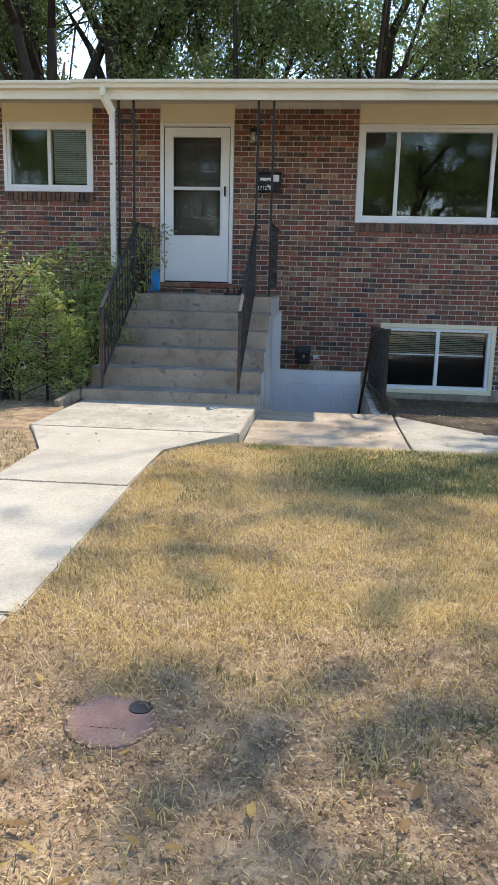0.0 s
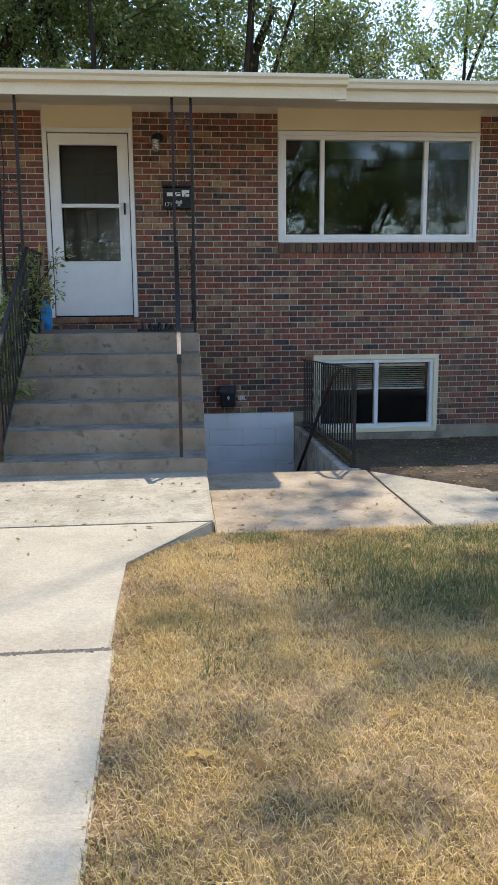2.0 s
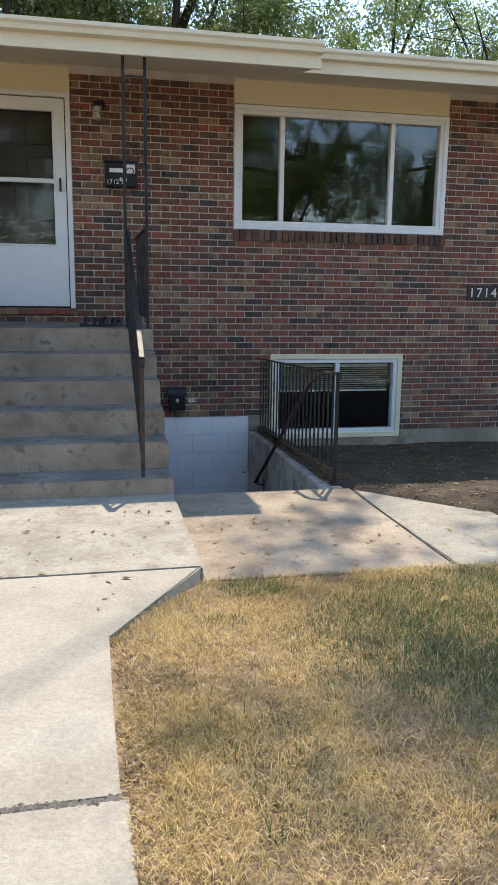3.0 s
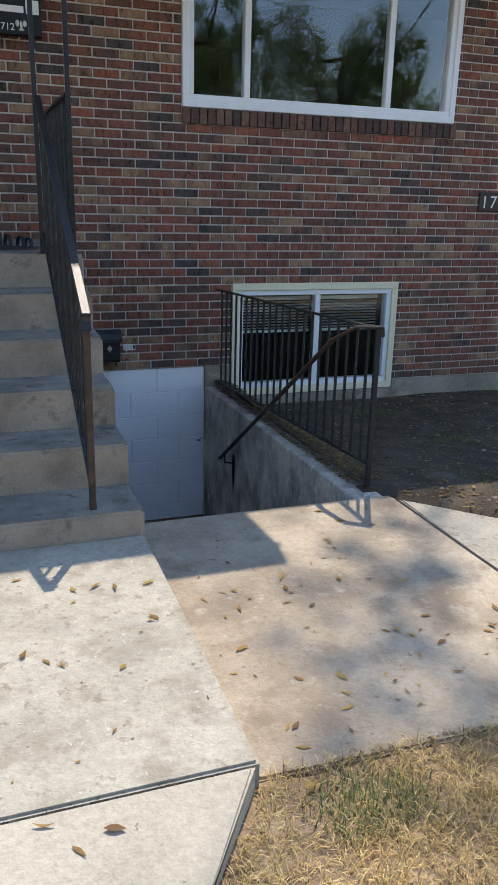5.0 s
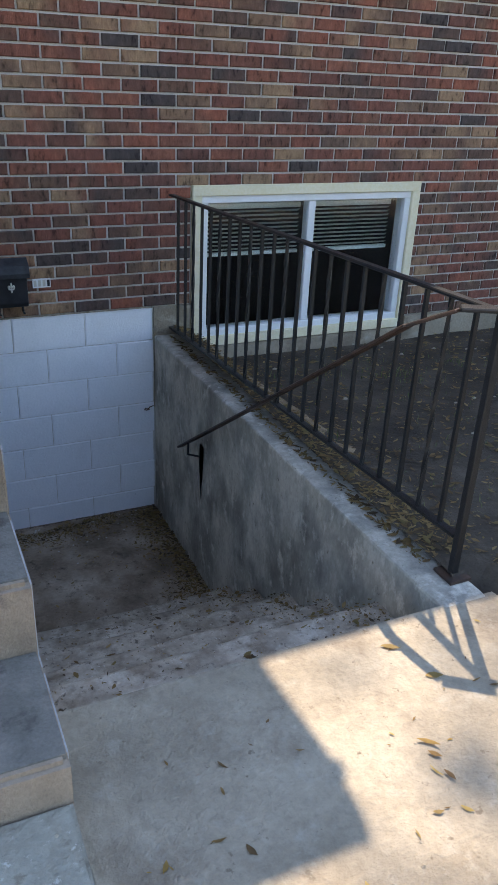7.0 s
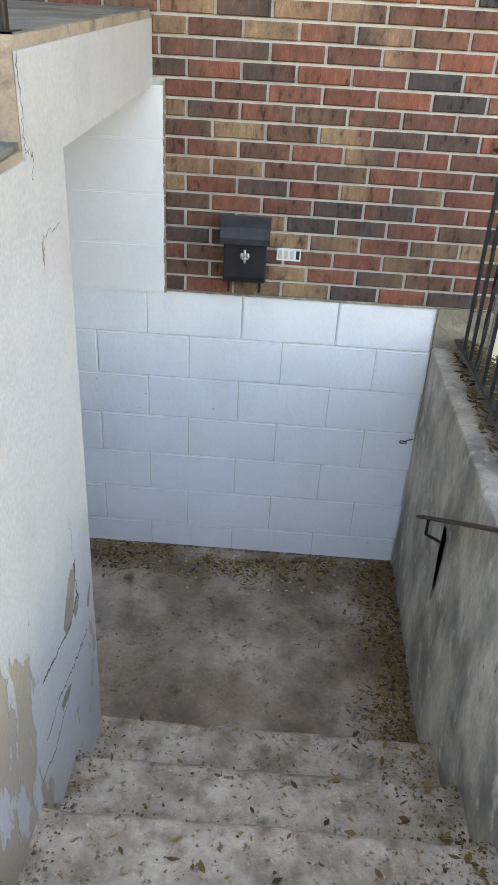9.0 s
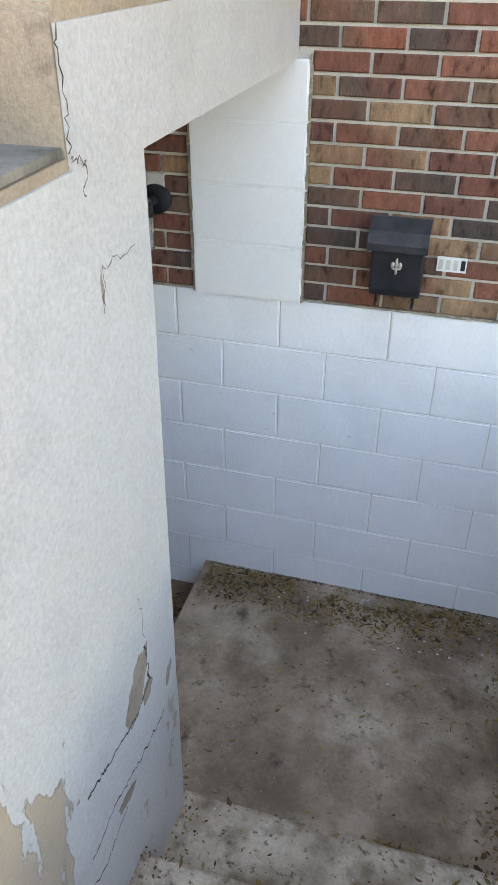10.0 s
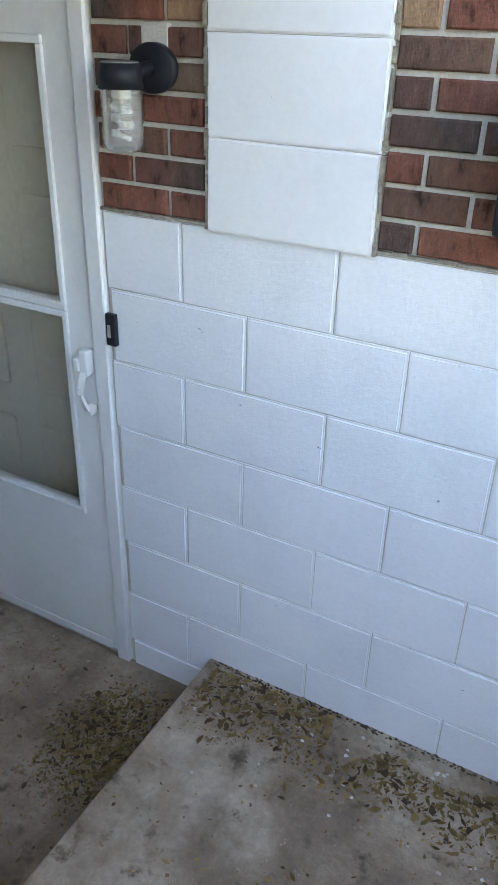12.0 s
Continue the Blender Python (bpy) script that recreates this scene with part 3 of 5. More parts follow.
# side skin: a render coat with an uneven face, stepped under the treads
bm = bmesh.new()
corner = [(9.622 + 0.05 * min(1, (z + 1.6) / 2.2) + 0.006 * noise.noise((0, 0, z * 5)) + 0.003 * noise.noise((0, 3, z * 23)), z) for z in [-1.6 + 2.425 * i / 48 for i in range(49)]]
ceil_line = [(9.69 + (YF - 9.71) * i / 24, 0.826 + 0.004 * noise.noise((4, i * 0.9, 0))) for i in range(24)]
outline = [(7.80, -1.6)] + corner + ceil_line + [(YF - 0.004, 0.835), (YF - 0.004, 1.045), (9.404, 1.045), (9.404, 0.85), (9.11, 0.85), (9.11, 0.66), (8.79, 0.66), (8.79, 0.47), (8.46, 0.47), (8.46, 0.28), (8.14, 0.28), (8.14, 0.08), (7.82, 0.08)]
f = bm.faces.new([bm.verts.new((SX1 + 0.001, y, z)) for y, z in outline])
r = bmesh.ops.extrude_face_region(bm, geom=[f])
bmesh.ops.translate(bm, verts=[v for v in r["geom"] if isinstance(v, bmesh.types.BMVert)], vec=(0.006, 0, 0))
part("side_wall", bm, M_PEEL, stoop, "white rendered side with flaking paint")

# ---- stairwell ----
well = thing("basement_stairs", (-0.07, 9.0, WELL), "weathered concrete stairs down to the basement door", "stairs", kind="structure")
NOSE = [(8.11, SLAB), (8.42, -0.29), (8.72, -0.50), (9.04, -0.70), (9.35, -0.90), (9.67, -1.11)]
for (ya, za), (yb, zb) in zip(NOSE, NOSE[1:]):
    bm = bmesh.new()
    rows_v, n = [], 44
    for i in range(n + 1):
        x = SX1 + 0.002 + (RX - SX1 - 0.004) * i / n
        chip = 0.010 * noise.noise((x * 6, yb, 0)) + 0.012 * max(0, noise.noise((x * 17, yb * 3, 2)))
        sag = 0.005 * noise.noise((x * 3, yb, 5))
        prof = [(ya - 0.01, zb - 0.004 + sag), (ya + 0.10, zb + sag), (yb - 0.06, zb + sag), (yb - 0.022 - chip, zb - 0.002 + sag), (yb - 0.006 - chip, zb - 0.010 + sag), (yb - 0.5 * chip, zb - 0.03), (yb + 0.002, zb - 0.10), (yb, -1.6)]
        rows_v.append([bm.verts.new((x, y, z)) for y, z in prof])
    for r0, r1 in zip(rows_v, rows_v[1:]):
        for k in range(7):
            bm.faces.new((r0[k], r1[k], r1[k + 1], r0[k + 1]))
    part("step", bm, M_WELLSTEP, well, "", True)
bm = bmesh.new()
prism(bm, [(-1.02, 9.671), (RX - 0.002, 9.671), (RX - 0.002, YF + 0.012), (-1.02, YF + 0.012)], -1.6, WELL)
bevel(bm, 0.008, 2)
tagged(part("floor_well", bm, M_WELL), "dirty concrete floor of the basement entry", "floor", kind="structure")
bm = bmesh.new()
box(bm, SX0, -1.021, 9.671, YF + 0.3, -1.6, -1.482)
tagged(part("floor_entry", bm, M_WELL), "damp lower concrete floor before the basement door", "floor", kind="structure")
bm = bmesh.new()
vs = [bm.verts.new(p) for p in ((RX, 8.08, -1.6), (0.70, 8.08, -1.6), (0.70, YF, -1.6), (RX, YF, -1.6), (RX, 8.08, -0.088), (0.70, 8.08, -0.088), (0.70, YF, -0.13), (RX, YF, -0.13))]
for q in ((0, 3, 2, 1), (4, 5, 6, 7), (0, 1, 5, 4), (1, 2, 6, 5), (2, 3, 7, 6), (3, 0, 4, 7)):
    bm.faces.new([vs[i] for i in q])
bevel(bm, 0.012, 2)
tagged(part("wall_retaining", bm, M_RETAIN), "stained concrete retaining wall beside the stairwell", "wall", kind="structure")
bm = bmesh.new()
box(bm, RX + 0.001, BWIN[0] - 0.001, YF - 0.004, YF + 0.0115, -0.6, BASE - 0.002)
box(bm, BWIN[0], BWIN[1], YF - 0.035, YF + 0.0115, -0.7, BWIN[2] - 0.003)
box(bm, BWIN[1] + 0.001, X1, YF - 0.02, YF + 0.0115, -0.7, BASE - 3 * COURSE - 0.002)
box(bm, X0, SX0, YF - 0.004, YF + 0.0115, -0.6, BASE - 0.002)
tagged(part("foundation", bm, M_SLAB), "low concrete foundation under the brick", "foundation", kind="structure")

# ---- paving ----
def paving(name, outline, z, m, label):
    bm = bmesh.new()
    prism(bm, outline, z - 0.12, z)
    bmesh.ops.bevel(bm, geom=[e for e in bm.edges if all(v.co.z > z - 0.01 for v in e.verts)], offset=0.008, segments=2, affect="EDGES")
    return tagged(part(name, bm, m), label, "pavement", kind="structure")


G = 0.0045
paving("pavement_1", [(-2.49, 6.28 + G), (-0.675, 6.28 + G), (-0.662, 7.758), (-2.47, 7.758)], WALK, M_CONC, "pale concrete pad before the front steps")
paving("pavement_2", [(-2.06, 4.50 + G), (-1.17, 4.50 + G), (-1.18, 5.54), (-0.69, 6.28 - G), (-2.47, 6.28 - G), (-2.06, 5.40)], WALK, M_WALK, "pale concrete walk flaring towards the steps")
for i, y in enumerate((2.63, 0.75, -1.12, -3.0)):
    paving("pavement_%d" % (i + 3), [(-2.05, y + G), (-1.12, y + G), (-1.15, y + 1.87 - G), (-2.05, y + 1.87 - G)], WALK, M_WALK, "pale concrete walk slab across the lawn")
paving("pavement_7", [(-0.659, 6.33), (0.755, 6.29), (0.735, 7.4), (0.735, 8.06), (0.735, 8.109), (-0.652, 8.109), (-0.652, 7.77), (-0.659, 7.75)], SLAB, M_SLAB, "tan concrete slab before the basement stairs")
paving("pavement_8", [(0.775, 6.29), (1.5, 6.32), (4.5, 6.2), (8.0, 6.1), (8.0, 7.0), (4.5, 7.1), (1.75, 7.15), (1.45, 7.3), (0.762, 8.04), (0.755, 7.4)], SLAB, M_CONC, "pale concrete side walk along the lawn")
paving("pavement_9", [(-9.0, 6.15), (-2.5, 6.2), (-2.5, 6.55), (-9.0, 6.5)], -0.03, M_SLAB, "narrow tan concrete walk beside the lawn")


# ---- ground: one sheet ----
def height(x, y):
    z = -0.010 + 0.012 * noise.noise((x * 1.3, y * 1.3, 0.4))
    s = lambda a, b, v: min(1, max(0, (v - a) / (b - a)))
    if x > -1.0:
        z -= 0.082 * s(4.4, 6.3, y) * s(-1.0, -0.6, x)
        z -= 0.25 * s(8.3, 10.9, y) * s(0.7, 0.9, x)
    else:
        z -= 0.02 * s(5, 8, y)
    return z


def ground_ok(x, y):
    if SX0 - 0.02 < x < 0.74 and 7.72 < y < 11.2:
        return False
    if X0 < x < X1 and y > 11.2 and y < 20.2:
        return False
    return True


bm = bmesh.new()
gx = [-900, -200, -60, -30, -18, -12, -9, -7.01] + [round(-6.5 + 0.5 * i, 2) for i in range(8)] + [-2.52] + [round(-2.26 + 0.25 * i, 2) for i in range(12)] + [0.74] + [round(1 + 0.25 * i, 2) for i in range(12)] + [4, 5, 6, 7.01, 9, 12, 18, 30, 60, 200, 900]
gy = [-900, -200, -60, -30, -15, -8, -4, -2] + [round(-1.03 + 0.25 * i, 2) for i in range(35)] + [6.30, 6.38, 7.72] + [round(8 + 0.25 * i, 2) for i in range(13)] + [11.2, 14, 17, 20.2, 24, 30, 45, 80, 200, 900]
gy = sorted(gy)
gv = {}
for x in gx:
    for y in gy:
        paved = (-2.4 < x < 0.74 and 6.36 < y < 7.75) or (0.73 < x < 7.5 and 6.36 < y < (7.0 if x > 1.4 else 8.0 - (x - 0.76) * 1.05))
        gv[x, y] = bm.verts.new((x, y, -0.26 if paved else height(x, y)))
for a, b in zip(gx, gx[1:]):
    for c, d in zip(gy, gy[1:]):
        if ground_ok((a + b) / 2, (c + d) / 2):
            bm.faces.new((gv[a, c], gv[b, c], gv[b, d], gv[a, d]))
bmesh.ops.delete(bm, geom=[v for v in bm.verts if not v.link_faces], context="VERTS")
tagged(part("ground", bm, M_LAWN, smooth=True), "dry soil under sparse straw-coloured lawn", "ground", kind="structure")

# ---- bricks ----
def brick_mesh(l, h=COURSE - 0.0115, d=0.05, c=0.004):
    vs, fs = [], []
    for y, e in ((d, 0), (c, 0), (0, c)):
        vs += [(e, y, e), (l - e, y, e), (l - e, y, h - e), (e, y, h - e)]
    for a in (0, 4):
        for i in range(4):
            j = (i + 1) % 4
            fs.append((a + i, a + j, a + 4 + j, a + 4 + i))
    fs.append((8, 9, 10, 11))
    return vs, fs


def runs(row, x0, x1):
    """The bricks of one course in running bond between x0 and x1."""
    off = -0.529 if row % 2 == 0 else -0.429
    k = math.floor((x0 - off) / LONG)
    out = []
    while off + k * LONG < x1:
        a, b = max(x0, off + k * LONG), min(x1, off + (k + 1) * LONG)
        if b - a > 0.03:
            out.append((a, b))
        k += 1
    return out


mesh_cache = {}
rest_v, rest_f = [], []
singles = []
rng = random.Random(4)
HB = [(h[0], h[1], h[2] - (0.09 if h in (WIN, LWIN) else 0), h[3]) for h in HOLES] + [(-1.02, -0.613, BASE, 0.835), (SX0, SX1, 0.83, LAND), (BDOOR[1], RX, -2, BASE)]
row = -3
while BASE + (row + 1) * COURSE < TOP + 0.01:
    z = BASE + row * COURSE
    zc = z + COURSE / 2
    spans = [(X0, X1)] if row >= 0 else [(BWIN[1], X1)]
    for h in HB:
        if h[2] < zc < h[3]:
            nxt = []
            for a, b in spans:
                if h[1] <= a or h[0] >= b:
                    nxt.append((a, b))
                else:
                    if a < h[0]:
                        nxt.append((a, h[0]))
                    if b > h[1]:
                        nxt.append((h[1], b))
            spans = nxt
    for a, b in spans:
        for p, q in runs(row, a, b):
            l = round(q - p - 0.0115, 3)
            dy = rng.uniform(-0.0015, 0.002)
            if -1.4 < p < 0.75 and z < 1.0 and len(singles) < 300:
                singles.append((l, p + 0.005, YF + dy, z + 0.005))
            else:
                v, f = brick_mesh(l)
                o = len(rest_v)
                rest_v += [(p + 0.005 + x, YF + dy + y, z + 0.005 + zz) for x, y, zz in v]
                rest_f += [tuple(i + o for i in q2) for q2 in f]
    row += 1
# rowlock sills
for a, b, zt, hh in ((WIN[0], WIN[1] + 0.03, WIN[2], 0.111), (LWIN[0], LWIN[1] + 0.02, LWIN[2], 0.118)):
    x, sv, sf = a, [], []
    while x < b - 0.03:
        v, f = brick_mesh(0.058, hh, 0.10)
        o, dy = len(sv), rng.uniform(-0.003, 0.003)
        sv += [(x + xx, YF - 0.022 + dy + y, zt - 0.004 - hh + zz) for xx, y, zz in v]
        sf += [tuple(i + o for i in q2) for q2 in f]
        x += 0.0677
    me = bpy.data.meshes.new("sill_bricks")
    me.from_pydata(sv, [], sf)
    me.materials.append(M_SILL)
    ob = new("sill_bricks", me)
    ob.parent = front
    tagged(ob, "dark brown bricks set on edge as a sill", kind="stuff")
me = bpy.data.meshes.new("brick_field")
me.from_pydata(rest_v, [], rest_f)
me.materials.append(M_BRICKS)
ob = new("brick_field", me)
ob.parent = front
tagged(ob, "mixed red, brown and tan face bricks", kind="stuff")
for l, x, y, z in singles:
    if l not in mesh_cache:
        me = bpy.data.meshes.new("brick")
        v, f = brick_mesh(l)
        me.from_pydata(v, [], f)
        me.materials.append(M_BRICK)
        mesh_cache[l] = me
    ob = new("brick", mesh_cache[l])
    ob.location = (x, y, z)
    ob.parent = front


# painted blocks, with the white panel above them
def block(x0, x1, z0, z1, y, parent, gap=0.0018, m=M_BLOCK):
    bm = bmesh.new()
    box(bm, x0 + gap, x1 - gap, y, YF + 0.028, z0 + gap, z1 - gap)
    es = [e for e in bm.edges if all(v.co.y < y + 0.001 for v in e.verts)]
    bmesh.ops.bevel(bm, geom=es, offset=0.005, segments=2, affect="EDGES")
    part("block", bm, m, parent)


BH = 0.203
for r in range(8):
    zt = BASE - 0.002 - r * BH
    off = -1.10 if r % 2 == 0 else -0.918
    k = -2
    while off + k * 0.406 < RX:
        a, b = max(BDOOR[1] + 0.001, off + k * 0.406), min(RX, off + (k + 1) * 0.406)
        if b - a > 0.03:
            block(a, b, zt - BH, zt, YF + 0.004 + rng.uniform(-0.0012, 0.0012), blocks)
        k += 1
for r in range(4):
    block(-1.018, -0.616, BASE + r * BH - 0.012, min(BASE + (r + 1) * BH - 0.012, 0.828), YF - 0.011, blocks, 0.0006, M_PANEL)
for x in (-1.021, -0.612):
    bm = bmesh.new()
    z = BASE - 0.01
    while z < 0.82:
        h = rng.uniform(0.012, 0.05)
        w = rng.uniform(0.0015, 0.006)
        box(bm, x - w, x + w, YF - rng.uniform(0.002, 0.012), YF + 0.01, z, z + h)
        z += h + (0.0 if rng.random() < 0.7 else 0.01)
    part("caulk", bm, M_CAULK, blocks, "ragged dirty caulk beside the white panel")
bm = bmesh.new()
x = BDOOR[1] + 0.002
while x < RX - 0.03:
    w = rng.uniform(0.02, 0.07)
    box(bm, x, x + w, YF - rng.uniform(0.001, 0.005), YF + 0.01, BASE - 0.004, BASE + rng.uniform(0.001, 0.006))
    x += w
part("caulk", bm, M_CAULK, blocks, "dirty mortar seam over the blocks")

# ---- iron railings ----
def rail_post(bm, x, y, z0, z1, w=0.03):
    box(bm, x - w / 2, x + w / 2, y - w / 2, y + w / 2, z0, z1)


def baluster(bm, x, y, z0, z1, twisted):
    """A square bar; every other one twisted over its middle."""
    w, n = 0.0065, 14 if twisted else 1
    rings = []
    for i in range(n + 1):
        z = z0 + (z1 - z0) * i / n
        a = (i / n) * math.pi * 2.5 if twisted else 0
        c, s = math.cos(a), math.sin(a)
        rings.append([bm.verts.new((x + c * p - s * q, y + s * p + c * q, z)) for p, q in ((-w, -w), (w, -w), (w, w), (-w, w))])
    for r0, r1 in zip(rings, rings[1:]):
        for i in range(4):
            j = (i + 1) % 4
            bm.faces.new((r0[i], r0[j], r1[j], r1[i]))


def stair_rail(x, label):
    t = thing("stair_railing", (x, 7.84, 0.115), label, "railing", "iron railings of the stoop")
    a, b = Vector((x, 7.84, 0.955)), Vector((x, 9.43, 1.90))
    bm = bmesh.new()
    flat_bar(bm, a - (b - a).normalized() * 0.02, b, 0.04, 0.02)
    flat_bar(bm, a + Vector((0, 0.0, -0.01)), a + Vector((0, -0.02, -0.07)), 0.04, 0.012)
    bevel(bm, 0.004, 1)
    part("top_rail", bm, M_IRON, t, "worn black top rail")
    bm = bmesh.new()
    flat_bar(bm, a + Vector((0, 0.02, -0.72)), b + Vector((0, 0, -0.72)), 0.025, 0.012)
    part("bottom_rail", bm, M_IRON, t)
    bm = bmesh.new()
    rail_post(bm, x, 7.84, 0.116, 0.945, 0.028)
    bevel(bm, 0.003, 1)
    part("post", bm, M_RUST, t, "square post with worn paint")
    n = 13
    for i in range(1, n):
        p = a.lerp(b, i / n)
        bm = bmesh.new()
        baluster(bm, x, p.y, p.z - 0.72, p.z - 0.01, i % 2 == 0)
        part("baluster", bm, M_IRON, t)
    return t


stair_rail(-0.865, "black iron stair railing with balusters, worn end")
stair_rail(-2.30, "black iron stair railing half hidden by shrubs")


def landing_rail(x, label):
    t = thing("landing_railing", (x, 10.2, LAND), label, "railing", "iron railings of the stoop")
    for name, z, w, h in (("top_rail", 1.93, 0.036, 0.016), ("bottom_rail", 1.17, 0.025, 0.012)):
        bm = bmesh.new()
        flat_bar(bm, (x, 9.47, z), (x, YF - 0.003, z), w, h)
        part(name, bm, M_IRON, t)
    for i in range(12):
        bm = bmesh.new()
        baluster(bm, x, 9.57 + i * 0.11, 1.17, 1.925, i % 2 == 0)
        part("baluster", bm, M_IRON, t)


landing_rail(-0.695, "black iron railing along the stoop landing")
landing_rail(-2.40, "black iron railing along the shrub side")


def scroll(bm, cx, cz, y, r, turn, flip):
    prev = None
    for i in range(22):
        a = i / 21 * turn
        rr = r * (1 - 0.75 * i / 21)
        p = Vector((cx + flip * rr * math.cos(a), y, cz + rr * math.sin(a)))
        if prev:
            bar(bm, prev, p, 0.0045, 5)
        prev = p


def iron_column(xa, xb, y, z1, label):
    t = thing("iron_column", ((xa + xb) / 2, y, LAND), label, "column", "iron columns under the canopy")
    for x in (xa, xb):
        bm = bmesh.new()
        rail_post(bm, x, y, LAND, z1, 0.025)
        bevel(bm, 0.002, 1)
        part("post", bm, M_IRON, t)
    for z in (3.14, 2.45, 1.6):
        bm = bmesh.new()
        flat_bar(bm, (xa, y, z), (xb, y, z), 0.012, 0.012)
        part("crossbar", bm, M_IRON, t)
    c = (xa + xb) / 2
    for z, s in ((3.06, 1), (2.54, -1), (2.38, 1), (1.72, -1)):
        for f in (-1, 1):
            bm = bmesh.new()
            scroll(bm, c + f * 0.035, z, y, 0.045, s * 4.2, f)
            part("scroll", bm, M_IRON, t, "curled iron scroll")
    bm = bmesh.new()
    box(bm, xa - 0.03, xb + 0.03, y - 0.03, y + 0.03, LAND, LAND + 0.006)
    part("base_plate", bm, M_IRON, t)


iron_column(-0.875, -0.695, 9.46, 3.292, "slim double-post iron column with scrolls")
iron_column(-2.525, -2.345, 9.46, 3.292, "slim double-post iron column beside the downspout")

# guard rail over the retaining wall, with the descending handrail
guard = thing("guard_railing", (0.65, 8.21, SLAB), "black iron guard railing beside the basement stairs", "railing")
GA, GB = Vector((0.66, 8.20, 0.785)), Vector((0.625, 10.86, 0.685))
bm = bmesh.new()
flat_bar(bm, GA, GB, 0.032, 0.012)
bevel(bm, 0.003, 1)
part("top_rail", bm, M_IRON, guard)
bm = bmesh.new()
flat_bar(bm, GA + Vector((0, 0.03, -0.73)), GB + Vector((0, 0, -0.76)), 0.028, 0.012)
part("bottom_rail", bm, M_IRON, guard)
bm = bmesh.new()
rail_post(bm, 0.66, 8.215, SLAB - 0.01, 0.78, 0.025)
bevel(bm, 0.002, 1)
part("post", bm, M_IRON, guard)
bm = bmesh.new()
box(bm, 0.62, 0.70, 8.17, 8.26, SLAB + 0.002, SLAB + 0.012)
part("base_plate", bm, M_RUST, guard)
for i in range(22):
    k = (i + 1) / 23
    p = GA.lerp(GB, k)
    bm = bmesh.new()
    baluster(bm, p.x, p.y, p.z - 0.73 - 0.03 * k, p.z, i % 3 == 1)
    part("baluster", bm, M_IRON, guard)
bm = bmesh.new()
flat_bar(bm, (0.672, 8.19, 0.797), (0.555, 8.27, 0.790), 0.045, 0.012)
flat_bar(bm, (0.672, 8.20, 0.797), (0.676, 8.197, 0.745), 0.008, 0.022)
bevel(bm, 0.003, 1)
part("end_cap", bm, M_IRON, guard, "flat end plate with worn paint")
bm = bmesh.new()
flat_bar(bm, (0.555, 8.27, 0.785), (0.505, 8.42, 0.70), 0.035, 0.012)
flat_bar(bm, (0.505, 8.42, 0.70), (0.475, 10.28, -0.575), 0.035, 0.012)
bevel(bm, 0.003, 1)
part("handrail", bm, M_RUST, guard, "descending flat iron handrail")
bm = bmesh.new()
bar(bm, (0.475, 10.15, -0.49), (0.475, 10.15, -0.56), 0.006)
bar(bm, (0.475, 10.15, -0.56), (RX, 10.10, -0.56), 0.006)
part("bracket", bm, M_IRON, guard, "bent wall bracket")
bm = bmesh.new()
f = bm.faces.new([bm.verts.new((RX - 0.006, 10.08 + a, -0.60 + b)) for a, b in ((-0.025, 0.12), (0.025, 0.12), (0.03, 0.0), (0.0, -0.22), (-0.03, 0.0))])
bmesh.ops.solidify(bm, geom=[f], thickness=0.005)
part("bracket_plate", bm, M_IRON, guard, "spear-shaped wall plate")


# ---- fixtures on the house ----
def rounded_box(bm, x0, x1, y0, y1, z0, z1, w=0.008):
    b2 = bmesh.new()
    box(b2, x0, x1, y0, y1, z0, z1)
    bevel(b2, w, 2)
    me = bpy.data.meshes.new("tmp")
    b2.to_mesh(me)
    b2.free()
    bm.from_mesh(me)
    bpy.data.meshes.remove(me)


def words(name, text, size, at, m, parent, label=""):
    cu = bpy.data.curves.new(name, "FONT")
    cu.body, cu.size, cu.extrude, cu.align_x = text, size, 0.0015, "CENTER"
    tmp = new("tmp", cu)
    bpy.context.view_layer.update()
    me = bpy.data.meshes.new_from_object(tmp.evaluated_get(bpy.context.evaluated_depsgraph_get()))
    bpy.data.objects.remove(tmp)
    me.materials.append(m)
    ob = new(name, me)
    ob.matrix_world = pose(*at, 90, 0, 0)
    ob.parent = parent
    ob.matrix_parent_inverse = parent.matrix_world.inverted()
    if label:
        ob["label"] = label
    return ob


# lower mailbox
mb = thing("mailbox", (-0.283, YF - 0.05, 0.12), "small black metal mailbox with pewter fleur emblem", "mailbox")
bm = bmesh.new()
prof = [(-0.002, 0.125), (-0.075, 0.125), (-0.09, 0.15), (-0.09, 0.30), (-0.075, 0.335), (-0.002, 0.345)]
vs = [[bm.verts.new((x, YF + y, z)) for y, z in prof] for x in (-0.367, -0.197)]
bm.faces.new(vs[0])
bm.faces.new(vs[1][::-1])
for i in range(6):
    j = (i + 1) % 6
    bm.faces.new((vs[0][i], vs[1][i], vs[1][j], vs[0][j]))
bevel(bm, 0.006, 2)
mb_body = part("body", bm, M_BOX, mb)
bm = bmesh.new()
prof = [(-0.003, 0.375), (-0.05, 0.385), (-0.105, 0.355), (-0.118, 0.315), (-0.112, 0.29), (-0.104, 0.315), (-0.09, 0.348), (-0.05, 0.372), (-0.003, 0.360)]
vs = [[bm.verts.new((x, YF + y, z)) for y, z in prof] for x in (-0.380, -0.186)]
bm.faces.new(vs[0])
bm.faces.new(vs[1][::-1])
for i in range(len(prof)):
    j = (i + 1) % len(prof)
    bm.faces.new((vs[0][i], vs[1][i], vs[1][j], vs[0][j]))
part("lid", bm, M_LID, mb, "dusty curved black lid")
